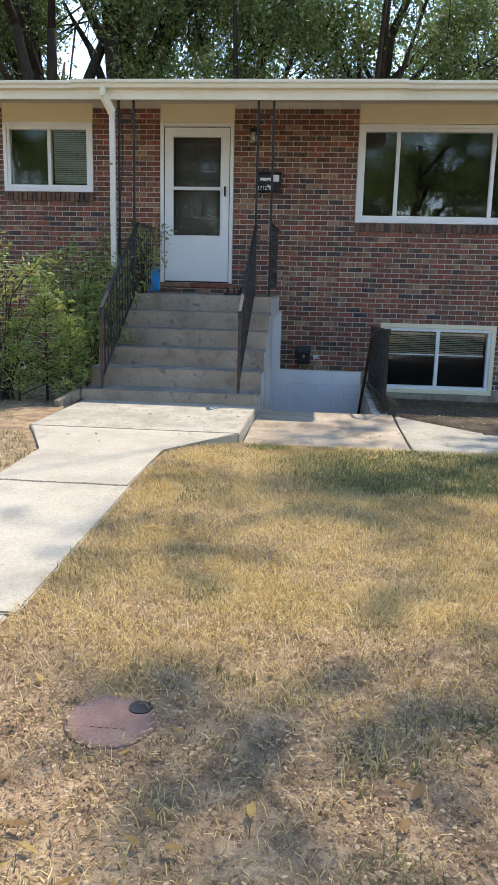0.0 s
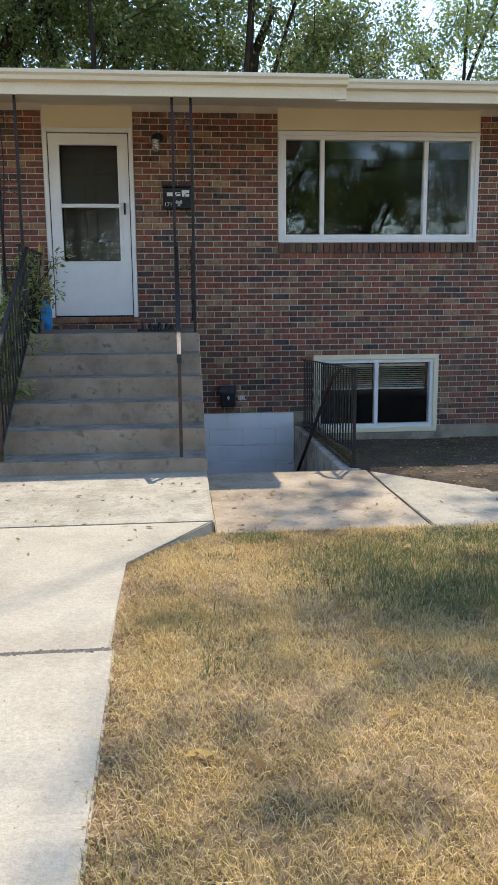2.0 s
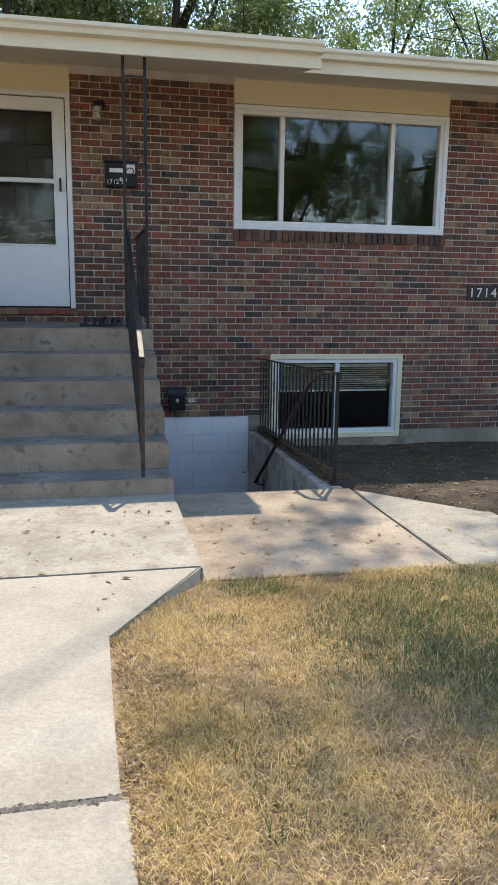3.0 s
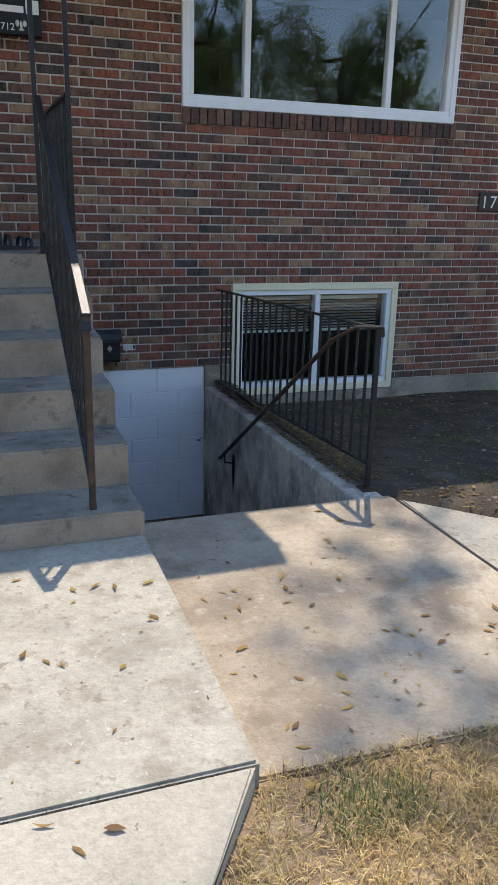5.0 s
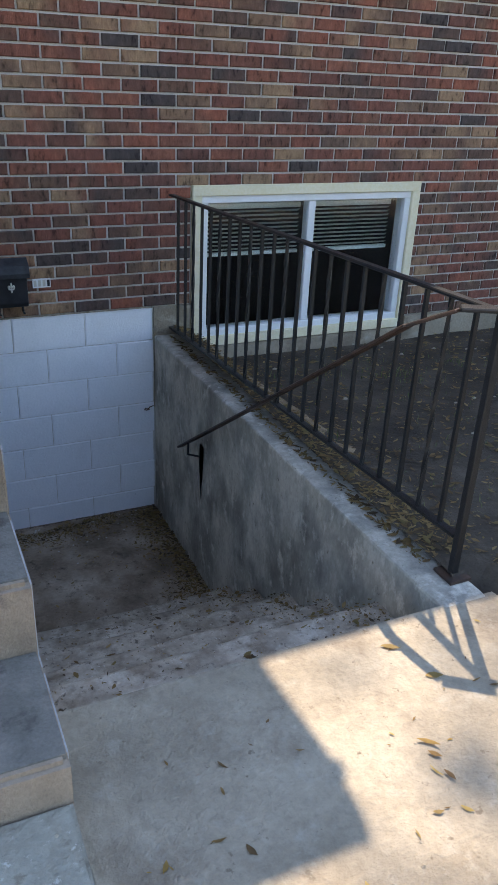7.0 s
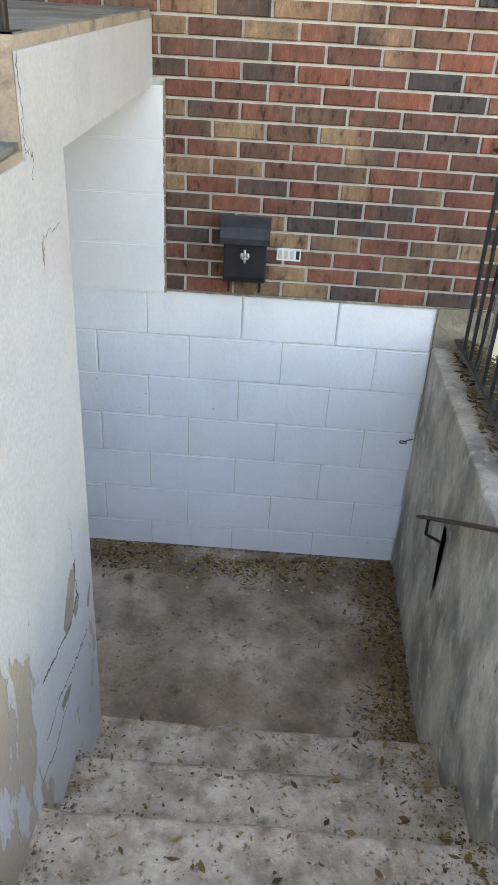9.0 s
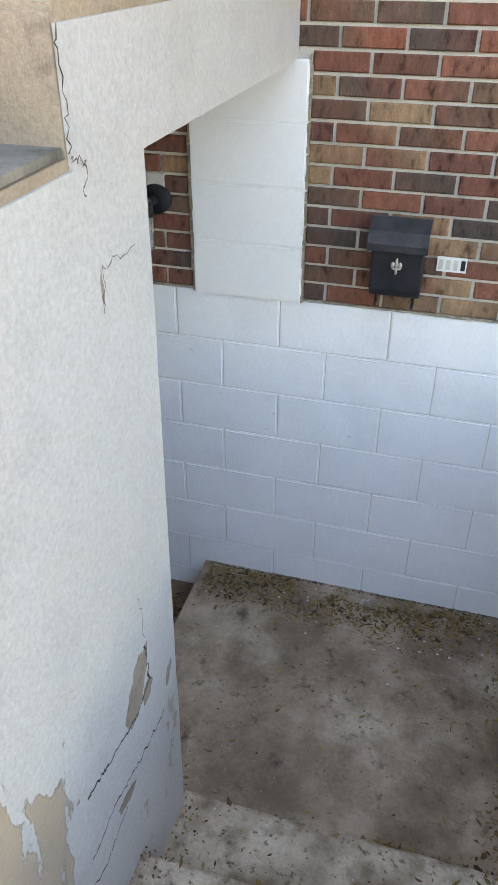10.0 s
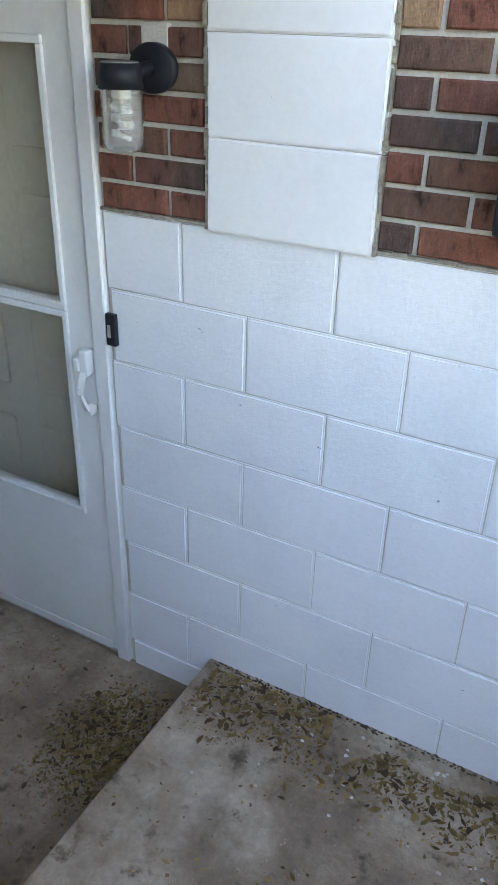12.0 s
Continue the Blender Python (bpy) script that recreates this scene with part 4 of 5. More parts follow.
bm = bmesh.new()
yE = YF - 0.0935
for dx, dz, rx, rz in ((0, 0.012, 0.006, 0.02), (-0.012, 0.006, 0.007, 0.012), (0.012, 0.006, 0.007, 0.012), (0, -0.006, 0.016, 0.004), (0, -0.016, 0.005, 0.01)):
    bmesh.ops.create_uvsphere(bm, u_segments=8, v_segments=6, radius=1, matrix=Matrix.Translation((-0.282 + dx, yE, 0.235 + dz)) @ Matrix.Diagonal((rx, 0.004, rz, 1)))
part("emblem", bm, M_SILVER, mb_body, "pewter fleur emblem", True)
for x in (-0.345, -0.22):
    bm = bmesh.new()
    bar(bm, (x, YF - 0.02, 0.13), (x, YF - 0.025, 0.085), 0.006)
    bar(bm, (x, YF - 0.025, 0.085), (x, YF - 0.06, 0.085), 0.006)
    part("paper_hook", bm, M_BOX, mb)

plate = thing("label_plate", (-0.06, YF - 0.004, 0.23), "small white number label on the brick", "label")
bm = bmesh.new()
box(bm, -0.157, -0.06, YF - 0.006, YF - 0.001, 0.205, 0.255)
part("backing", bm, M_WHITE, plate)
for i in range(4):
    bm = bmesh.new()
    box(bm, -0.151 + i * 0.024, -0.137 + i * 0.024, YF - 0.0085, YF - 0.0062, 0.213, 0.247)
    part("bar", bm, M_MORTAR if i < 3 else M_BOX, plate)

# upper mailbox
um = thing("mailbox", (-0.84, YF - 0.05, 2.42), "black wall mailbox with pale mail and eagle emblem", "mailbox")
bm = bmesh.new()
rounded_box(bm, -1.00, -0.68, YF - 0.10, YF - 0.001, 2.43, 2.66)
um_body = part("body", bm, M_BOX, um)
bm = bmesh.new()
flat_bar(bm, (-1.01, YF - 0.055, 2.672), (-0.67, YF - 0.055, 2.672), 0.12, 0.018)
bevel(bm, 0.004, 1)
part("lid", bm, M_BOX, um)
bm = bmesh.new()
box(bm, -0.955, -0.80, YF - 0.108, YF - 0.1005, 2.565, 2.605)
part("label_strip", bm, M_WHITE, um_body, "white label strip")
bm = bmesh.new()
box(bm, -0.785, -0.70, YF - 0.112, YF - 0.1015, 2.56, 2.645)
part("paper", bm, M_WHITE, um, "white folded paper")
words("number", "1712", 0.062, (-0.925, YF - 0.1015, 2.455), M_WHITE, um_body, "small white house number")
bm = bmesh.new()
for dx, dz, rx, rz in ((0, 0, 0.009, 0.03), (-0.024, 0.012, 0.014, 0.022), (0.024, 0.012, 0.014, 0.022), (0, -0.026, 0.02, 0.008)):
    bmesh.ops.create_uvsphere(bm, u_segments=8, v_segments=6, radius=1, matrix=Matrix.Translation((-0.82 + dx, YF - 0.103, 2.488 + dz)) @ Matrix.Diagonal((rx, 0.004, rz, 1)))
part("emblem", bm, M_SILVER, um_body, "spread-wing pewter emblem", True)
for x in (-0.95, -0.73):
    bm = bmesh.new()
    bar(bm, (x, YF - 0.03, 2.43), (x, YF - 0.03, 2.365), 0.006)
    bar(bm, (x, YF - 0.03, 2.365), (x, YF - 0.07, 2.36), 0.006)
    part("paper_hook", bm, M_BOX, um)

# number sign
sg = thing("house_number", (3.27, YF - 0.01, 1.42), "dark plaque with white house number 1714", "sign")
bm = bmesh.new()
rounded_box(bm, 3.075, 3.47, YF - 0.022, YF - 0.001, 1.345, 1.51, 0.006)
plq = part("plaque", bm, M_WOODDARK, sg)
for i, ch in enumerate("1714"):
    words("digit", ch, 0.15, (3.13 + i * 0.092, YF - 0.023, 1.375), M_WHITE, plq)


# wall lamps
def wall_lamp(x, z, label):
    t = thing("wall_lamp", (x, YF - 0.001, z), label, "lamp", "jar lamps by the doors")
    bm = bmesh.new()
    bar(bm, (x + 0.03, YF - 0.025, z + 0.14), (x + 0.03, YF - 0.001, z + 0.14), 0.062, 24)
    bevel(bm, 0.003, 1)
    part("wall_plate", bm, M_BOX, t, "round black wall plate", True)
    bm = bmesh.new()
    bar(bm, (x + 0.025, YF - 0.02, z + 0.14), (x, YF - 0.09, z + 0.125), 0.02, 14)
    part("arm", bm, M_BOX, t, "", True)
    bm = bmesh.new()
    bar(bm, (x, YF - 0.10, z + 0.095), (x, YF - 0.10, z + 0.155), 0.052, 24, 0.046)
    cap = part("cap", bm, M_BOX, t, "black metal cap", True)
    bm = bmesh.new()
    bar(bm, (x, YF - 0.10, z + 0.1555), (x, YF - 0.10, z + 0.158), 0.042, 24)
    part("cap_top", bm, M_DUST, cap, "dusty flat cap top")
    bm = bmesh.new()
    prof = []
    for i in range(25):
        zz = z + 0.097 - 0.155 * i / 24
        prof.append((0.047 + 0.0022 * math.sin(i * math.pi / 1.5) - (0.012 * ((i - 21) / 3) ** 2 if i > 21 else 0), zz))
    prof += [(0.012, prof[-1][1] - 0.004)]
    inner = [(max(r - 0.004, 0.008), zz + 0.002) for r, zz in prof[::-1]]
    rings = []
    for r, zz in prof + inner:
        rings.append([bm.verts.new((x + r * math.cos(a), YF - 0.10 + r * math.sin(a), zz)) for a in [2 * math.pi * k / 24 for k in range(24)]])
    for r0, r1 in zip(rings, rings[1:] + rings[:1]):
        for i in range(24):
            j = (i + 1) % 24
            bm.faces.new((r0[i], r0[j], r1[j], r1[i]))
    jar = part("jar", bm, M_JAR, t, "ribbed clear glass jar", True)
    jar.visible_shadow = False
    bm = bmesh.new()
    prev = None
    for i in range(40):
        a = i / 39 * math.pi * 6
        p = Vector((x + 0.02 * math.cos(a), YF - 0.10 + 0.02 * math.sin(a), z + 0.075 - 0.10 * i / 39))
        if prev:
            bar(bm, prev, p, 0.0075, 6)
        prev = p
    bar(bm, (x, YF - 0.10, z + 0.11), (x, YF - 0.10, z + 0.07), 0.022, 12)
    part("bulb", bm, M_BULB, jar, "white spiral bulb", True)
    t.scale = (0.96, 0.92, 0.82)


wall_lamp(-1.18, 0.25, "black jar lamp with ribbed glass beside the basement door")
wall_lamp(-1.065, 3.10, "black jar lamp with ribbed glass beside the front door")

bm = bmesh.new()
rounded_box(bm, -1.187, -1.118, YF - 0.004, YF + 0.02, 0.40, 0.452, 0.003)
part("mortar_patch", bm, M_MORTAR, front, "smear of pale mortar above the lamp")

# door furniture
bm = bmesh.new()
rounded_box(bm, -1.452, -1.43, YF - 0.03, YF + 0.004, 2.37, 2.50, 0.005)
part("door_handle", bm, M_BOX, front_door, "black pull handle")
bm = bmesh.new()
rounded_box(bm, -1.425, -1.398, YF - 0.028, YF + 0.006, -0.42, -0.345, 0.005)
rounded_box(bm, -1.441, -1.423, YF - 0.035, YF - 0.005, -0.407, -0.37, 0.004)
prev = None
for i in range(9):
    k = i / 8
    p = Vector((-1.413 + 0.004 * k, YF - 0.024 - 0.022 * math.sin(k * math.pi), -0.41 - 0.115 * k))
    if prev:
        flat_bar(bm, prev, p, 0.016, 0.010)
    prev = p
rounded_box(bm, -1.423, -1.398, YF - 0.026, YF + 0.006, -0.543, -0.517, 0.004)
part("door_handle", bm, M_WHITE, base_door, "white latch with grip")
bell = thing("doorbell", (-1.318, YF - 0.01, -0.27), "black doorbell button beside the basement frame", "doorbell")
bm = bmesh.new()
rounded_box(bm, -1.334, -1.302, YF - 0.014, YF + 0.003, -0.315, -0.225, 0.004)
part("housing", bm, M_BOX, bell)
bm = bmesh.new()
rounded_box(bm, -1.326, -1.316, YF - 0.017, YF - 0.0142, -0.29, -0.255, 0.001)
part("button", bm, M_SILVER, bell)

# downspout
ds = thing("downspout", (-2.60, 9.30, 3.4), "white metal downspout with peeling paint", "downspout")
bm = bmesh.new()
flat_bar(bm, (-2.66, 9.29, 3.40), (-2.66, 9.29, 3.30), 0.06, 0.08)
flat_bar(bm, (-2.66, 9.29, 3.31), (-2.585, 9.40, 3.14), 0.06, 0.08)
part("elbow", bm, M_FASCIA, ds)
bm = bmesh.new()
box(bm, -2.62, -2.555, 9.38, 9.43, -0.05, 3.15)
bevel(bm, 0.006, 1)
part("pipe", bm, M_GALV, ds)
for z in (2.1, 0.9):
    bm = bmesh.new()
    bars_frame(bm, -2.625, -2.55, z, z + 0.03, 9.374, 9.436, 0.004)
    part("strap", bm, M_GALV, ds)

# cable by the column
cab = thing("cable", (-2.50, 9.5, 2.2), "black cable hanging beside the downspout", "cable")
bm = bmesh.new()
prev = None
for i in range(20):
    k = i / 19
    p = Vector((-2.50 + 0.03 * math.sin(k * 5), 9.42, 3.2 - 1.6 * k))
    if prev:
        bar(bm, prev, p, 0.006, 6)
    prev = p
part("cord", bm, M_BOX, cab)

# hooks of wire on the block wall
wire = thing("wire_hook", (0.49, YF - 0.01, -0.60), "bent rusty wire stuck on the block wall", "wire")
bm = bmesh.new()
pts = [(0.52, -0.585), (0.50, -0.59), (0.485, -0.60), (0.47, -0.595), (0.46, -0.605), (0.475, -0.61), (0.495, -0.605)]
for p, q in zip(pts, pts[1:]):
    bar(bm, (p[0], YF - 0.008, p[1]), (q[0], YF - 0.012, q[1]), 0.003, 5)
part("strand", bm, M_RUST, wire)

# ---- things on the landing ----
def sandal(x, y, turn):
    t = thing("sandal", (x, y, LAND), "dark worn sandal lying on the landing", "shoe", "pair of sandals")
    bm = bmesh.new()
    n = 16
    top, bot = [], []
    for i in range(n):
        a = 2 * math.pi * i / n
        px, py = 0.125 * math.cos(a), (0.042 + 0.008 * math.cos(a)) * math.sin(a)
        bot.append(bm.verts.new((px, py, 0.001)))
        top.append(bm.verts.new((px, py, 0.022 + 0.012 * (px < -0.05))))
    bm.faces.new(top)
    bm.faces.new(bot[::-1])
    for i in range(n):
        j = (i + 1) % n
        bm.faces.new((bot[i], bot[j], top[j], top[i]))
    a = part("sole", bm, M_WOODDARK)
    made = [a]
    for px, h in ((0.06, 0.055), (0.01, 0.065), (-0.07, 0.075)):
        bm = bmesh.new()
        prev = None
        for i in range(9):
            k = math.pi * i / 8
            p = Vector((px, 0.045 * math.cos(k), 0.02 + h * math.sin(k)))
            if prev:
                flat_bar(bm, prev, p, 0.02, 0.006)
            prev = p
        made.append(part("strap", bm, M_BOX))
    for o in made:
        o.parent = t
    t.matrix_world = pose(x, y, LAND, 0, 0, turn)


sandal(-0.99, 9.70, 20)
sandal(-1.16, 9.74, 5)


def garden_tool(name, x, y, dx, blade, m, label, shaft_m):
    t = thing(name, (x, y, LAND), label, "garden tool")
    bm = bmesh.new()
    bar(bm, (x, y, LAND + 0.02), (x + dx, YF - 0.03, LAND + 0.95), 0.014, 10)
    part("shaft", bm, shaft_m, t)
    if blade:
        bm = bmesh.new()
        out = [(-0.085, 0), (0.085, 0), (0.09, 0.2), (0.06, 0.3), (0, 0.33), (-0.06, 0.3), (-0.09, 0.2)]
        f = bm.faces.new([bm.verts.new((x + 0.02 + a, y - 0.025 + 0.04 * abs(a) / 0.09 + 0.1 * c, LAND + 0.012 + c)) for a, c in out])
        bmesh.ops.solidify(bm, geom=[f], thickness=0.012)
        part("blade", bm, m, t, "blue plastic scoop")
    else:
        bm = bmesh.new()
        rounded_box(bm, x - 0.05, x + 0.05, y - 0.03, y + 0.03, LAND, LAND + 0.12, 0.01)
        part("head", bm, m, t)


garden_tool("shovel", -2.38, 10.55, -0.02, True, M_BLUE, "blue plastic shovel leaning by the front door", M_WOOD)
garden_tool("broom", -2.47, 10.6, 0.05, False, M_YELLOW, "yellow broom leaning in the stoop corner", M_YELLOW)
garden_tool("rake", -2.43, 10.65, 0.06, False, M_WOOD, "wooden-handled rake leaning in the stoop corner", M_WOOD)

# ---- ground fittings ----
lid = thing("meter_cover", (-0.575, 1.90, -0.01), "rusty round water meter cover in dry grass", "manhole cover")
bm = bmesh.new()
bar(bm, (-0.575, 2.0, -0.06), (-0.575, 2.0, -0.004), 0.138, 40)
bevel(bm, 0.004, 1)
lid_disc = part("lid", bm, M_COVER, lid)
bm = bmesh.new()
bar(bm, (-0.505, 2.075, -0.03), (-0.505, 2.075, -0.001), 0.036, 20)
part("lock_hole", bm, M_BOX, lid_disc, "dark round lock hole")
for i in range(5):
    bm = bmesh.new()
    box(bm, -0.625 + 0.022 * i, -0.613 + 0.022 * i, 1.955, 1.972, -0.0038, -0.0015)
    part("bar", bm, M_COVER, lid_disc)

edging = thing("edging_board", (-2.62, 7.7, -0.03), "grey weathered edging board leaning beside the steps", "board")
bm = bmesh.new()
flat_bar(bm, (-2.66, 7.46, -0.02), (-2.54, 7.80, 0.06), 0.06, 0.11)
bevel(bm, 0.006, 1)
part("board", bm, M_STEP, edging)

post = thing("white_pipe", (-4.05, 10.1, -0.03), "short white drain pipe by the shrubs", "pipe")
bm = bmesh.new()
flat_bar(bm, (-4.05, 10.2, -0.05), (-4.02, 10.2, 0.62), 0.085, 0.10)
bevel(bm, 0.008, 1)
part("pipe", bm, M_GALV, post)


def cracked(pts, width, seed, name="crack"):
    """A jagged crack on the stoop's side, from point to point."""
    r = random.Random(seed)
    bm = bmesh.new()
    x = SX1 + 0.0078
    path = []
    for (y0, z0), (y1, z1) in zip(pts, pts[1:]):
        for i in range(9):
            k = i / 9
            path.append((y0 + (y1 - y0) * k + r.uniform(-0.008, 0.008), z0 + (z1 - z0) * k + r.uniform(-0.008, 0.008)))
    prev = None
    for i, (y, z) in enumerate(path):
        w = width * r.uniform(0.3, 1.0)
        (ya, za), (yb, zb) = path[max(0, i - 1)], path[min(len(path) - 1, i + 1)]
        d = math.hypot(yb - ya, zb - za) + 1e-6
        u, v = -(zb - za) / d * w, (yb - ya) / d * w
        cur = (bm.verts.new((x, y - u, z - v)), bm.verts.new((x, y + u, z + v)))
        if prev:
            bm.faces.new((prev[0], prev[1], cur[1], cur[0]))
        prev = cur
    part(name, bm, M_CRACK, stoop, "dark crack in the render")


cracked([(9.474, -0.25), (9.479, -0.37), (9.40, -0.41), (9.363, -0.403), (9.24, -0.38), (9.194, -0.372), (9.142, -0.36)], 0.005, 1)
cracked([(9.537, -0.578), (9.45, -0.57), (9.352, -0.563), (9.241, -0.541), (9.10, -0.56)], 0.0035, 2)
cracked([(9.458, 0.60), (9.463, 0.68), (9.53, 0.675), (9.603, 0.665)], 0.0013, 3)
cracked([(9.47, -0.08), (9.474, -0.25)], 0.0012, 4)
cracked([(9.398, 0.864), (9.431, 0.862), (9.446, 0.845), (9.43, 0.80)], 0.0015, 5)
cracked([(9.40, 1.04), (9.405, 0.95), (9.40, 0.864)], 0.0022, 6)
cracked([(9.30, -0.62), (9.18, -0.66), (9.05, -0.63)], 0.003, 7)


def bare_patch(y, z, ry, rz, lean, seed):
    """Bare render where a flake of paint has come off, with a ragged outline."""
    r = random.Random(seed)
    bm = bmesh.new()
    vs = []
    for i in range(40):
        a = 2 * math.pi * i / 40
        k = 1 + 0.45 * noise.noise((math.cos(a) * 1.5, math.sin(a) * 1.5, seed)) + r.uniform(-0.10, 0.10)
        u, v = ry * k * math.cos(a), rz * k * math.sin(a)
        vs.append(bm.verts.new((SX1 + 0.0073, y + u + lean * v, z + v)))
    bm.faces.new(vs)
    part("bare_patch", bm, M_RENDER, stoop, "bare tan render under flaked paint")


M_RENDER = surface("bare_render", [(0.27, 0.215, 0.165), (0.36, 0.295, 0.23), (0.31, 0.25, 0.195)], 12, 0.95, 0.7, 70)
bare_patch(9.415, -0.335, 0.055, 0.09, 0.45, 1)
bare_patch(9.465, -0.40, 0.028, 0.03, 0.2, 2)
bare_patch(9.595, -0.475, 0.018, 0.03, 0.5, 3)
bare_patch(9.457, 0.645, 0.005, 0.035, 0.0, 4)
bare_patch(9.30, -0.60, 0.05, 0.02, -0.6, 5)


# ---- plants ----
def leaf_cloud(pts, size, seed, width=0.45, droop=0.3, jitter=0.25):
    """Folded leaves at the given places: lists of vertices and faces."""
    rg = np.random.RandomState(seed)
    n = len(pts)
    pts = np.array(pts)
    az, el = rg.uniform(0, 2 * np.pi, n), rg.normal(-droop, 0.5, n)
    d = np.stack([np.cos(az) * np.cos(el), np.sin(az) * np.cos(el), np.sin(el)], 1)
    r = rg.normal(0, 1, (n, 3))
    s = np.cross(d, r)
    s /= np.linalg.norm(s, axis=1)[:, None] + 1e-9
    L = size * rg.uniform(1 - jitter, 1 + jitter, n)[:, None]
    nrm = np.cross(d, s)
    v = np.stack([pts, pts + d * L * 0.45 + s * L * width * 0.5 + nrm * L * 0.08, pts + d * L, pts + d * L * 0.45 - s * L * width * 0.5 + nrm * L * 0.08], 1).reshape(-1, 3)
    f = (np.arange(n)[:, None] * 4 + np.array([0, 1, 2, 3])[None]).tolist()
    return v, f


def mesh_part(name, v, f, m, parent, label="", kind=""):
    me = bpy.data.meshes.new(name)
    me.from_pydata([tuple(p) for p in v] if not isinstance(v, list) else v, [], f)
    me.materials.append(m)
    ob = new(name, me)
    if parent:
        ob.parent = parent
        ob.matrix_parent_inverse = parent.matrix_world.inverted()
    return tagged(ob, label, kind=kind)


def tree(x, y, h, radius, trunk_r, lean, low, n, size, m, seed, label, limbs=9, gap=None):
    """A trunk with limbs and twigs; leaves hang in clumps round the twigs' ends."""
    rg = random.Random(seed)
    z0 = -0.05
    t = thing("tree", (x, y, z0), label, "tree", "tall shade trees")
    bm = bmesh.new()
    top = Vector((x + lean[0], y + lean[1], h * 0.62))
    base = Vector((x, y, z0))
    prev, pr = base, trunk_r * 1.25
    trunk = [base]
    for i in range(1, 9):
        k = i / 8
        p = base.lerp(top, k) + Vector((rg.uniform(-0.2, 0.2), rg.uniform(-0.2, 0.2), 0))
        r = trunk_r * (1 - 0.6 * k)
        bar(bm, prev, p, pr, 10, r)
        prev, pr = p, r
        trunk.append(p)
    ends = []
    for i in range(limbs):
        k = rg.uniform(0.35, 1.0)
        s = base.lerp(top, k)
        a = i * 2.4 + rg.uniform(-0.4, 0.4)
        reach = radius * rg.uniform(0.55, 1.0)
        e = Vector((top.x + math.cos(a) * reach, top.y + math.sin(a) * reach, low + (h - low) * rg.uniform(0.25, 0.95)))
        mid = s.lerp(e, 0.5) + Vector((0, 0, 0.12 * reach))
        bar(bm, s, mid, trunk_r * 0.35, 7, trunk_r * 0.2)
        bar(bm, mid, e, trunk_r * 0.2, 6, trunk_r * 0.06)
        for j in range(5):
            q = s.lerp(e, rg.uniform(0.4, 1.0)) + Vector((rg.gauss(0, radius * 0.22), rg.gauss(0, radius * 0.22), rg.gauss(0, radius * 0.2)))
            q.z = max(q.z, low)
            bar(bm, mid.lerp(e, 0.5), q, trunk_r * 0.07, 5, 0.01)
            ends.append(q)
    part("trunk", bm, M_BARK, t, "dark furrowed trunk and limbs", True)
    pts = []
    cr = radius * 0.125
    for q in ends:
        for c in range(4):
            o = q + Vector((rg.gauss(0, cr), rg.gauss(0, cr), rg.gauss(0, cr * 0.8)))
            if gap and gap[0] < o.x < gap[1] and gap[2] < o.z < gap[3]:
                continue
            for w in range(int(n / len(ends) / 4)):
                pts.append((o.x + rg.gauss(0, cr * 0.45), o.y + rg.gauss(0, cr * 0.45), o.z + rg.gauss(0, cr * 0.5) - abs(rg.gauss(0, cr * 0.3))))
    v, f = leaf_cloud(pts, size, seed, 0.5, 0.5)
    mesh_part("crown", v, f, m, t, "loose crown of small leaves with gaps", "stuff")
    return t


FORK = (-8.9, -6.6, 5.5, 11.0)
tree(-7.7, 24, 15, 5.0, 0.62, (-1.6, 0), 5.2, 34000, 0.15, M_LEAF, 11, "big leafy tree with a dark trunk leaning outwards", 12, FORK)
tree(-7.3, 24.6, 15, 5.0, 0.55, (1.1, 0.5), 5.0, 34000, 0.15, M_LEAF, 12, "big leafy tree with a leaning dark trunk", 12, FORK)
tree(-12.0, 25, 15, 5.0, 0.42, (-0.4, 1), 4.6, 30000, 0.15, M_LEAF, 19, "tall tree with dense dark foliage")
tree(-3.4, 24.5, 15, 4.8, 0.30, (1.4, 1), 4.6, 38000, 0.15, M_LEAF, 13, "tall tree with dense dark foliage", 9, FORK)
tree(0.2, 26, 16, 4.4, 0.28, (1.8, 0), 4.6, 28000, 0.15, M_LEAF, 14, "tall tree with forked trunk behind the roof")
tree(4.2, 29, 14, 3.4, 0.20, (-0.3, 0), 5.0, 14000, 0.14, M_LEAF2, 15, "pale green slender tree behind the roof")
tree(8.8, 29, 14, 3.6, 0.22, (0.3, 0), 4.6, 14000, 0.14, M_LEAF2, 16, "pale green slender tree behind the roof")
tree(13.5, 28, 15, 3.8, 0.25, (-0.5, 0), 5.0, 14000, 0.14, M_LEAF2, 17, "pale green slender tree behind the roof")
tree(18.5, 26, 15, 5.0, 0.4, (-1.0, 0), 5.0, 12000, 0.18, M_LEAF, 18, "tall leafy tree beyond the house corner")
# high crowns whose shade dapples the lawn
tree(11.0, 22.5, 21, 3.4, 0.24, (-5.2, -9.6), 13.5, 3100, 0.24, M_LEAF, 21, "tall leaning tree whose crown shades the lawn", 9)
tree(10.5, 7.5, 20, 1.7, 0.18, (-5.9, 2.1), 13.5, 1150, 0.24, M_LEAF, 23, "tall leaning yard tree whose crown shades the lawn", 7)
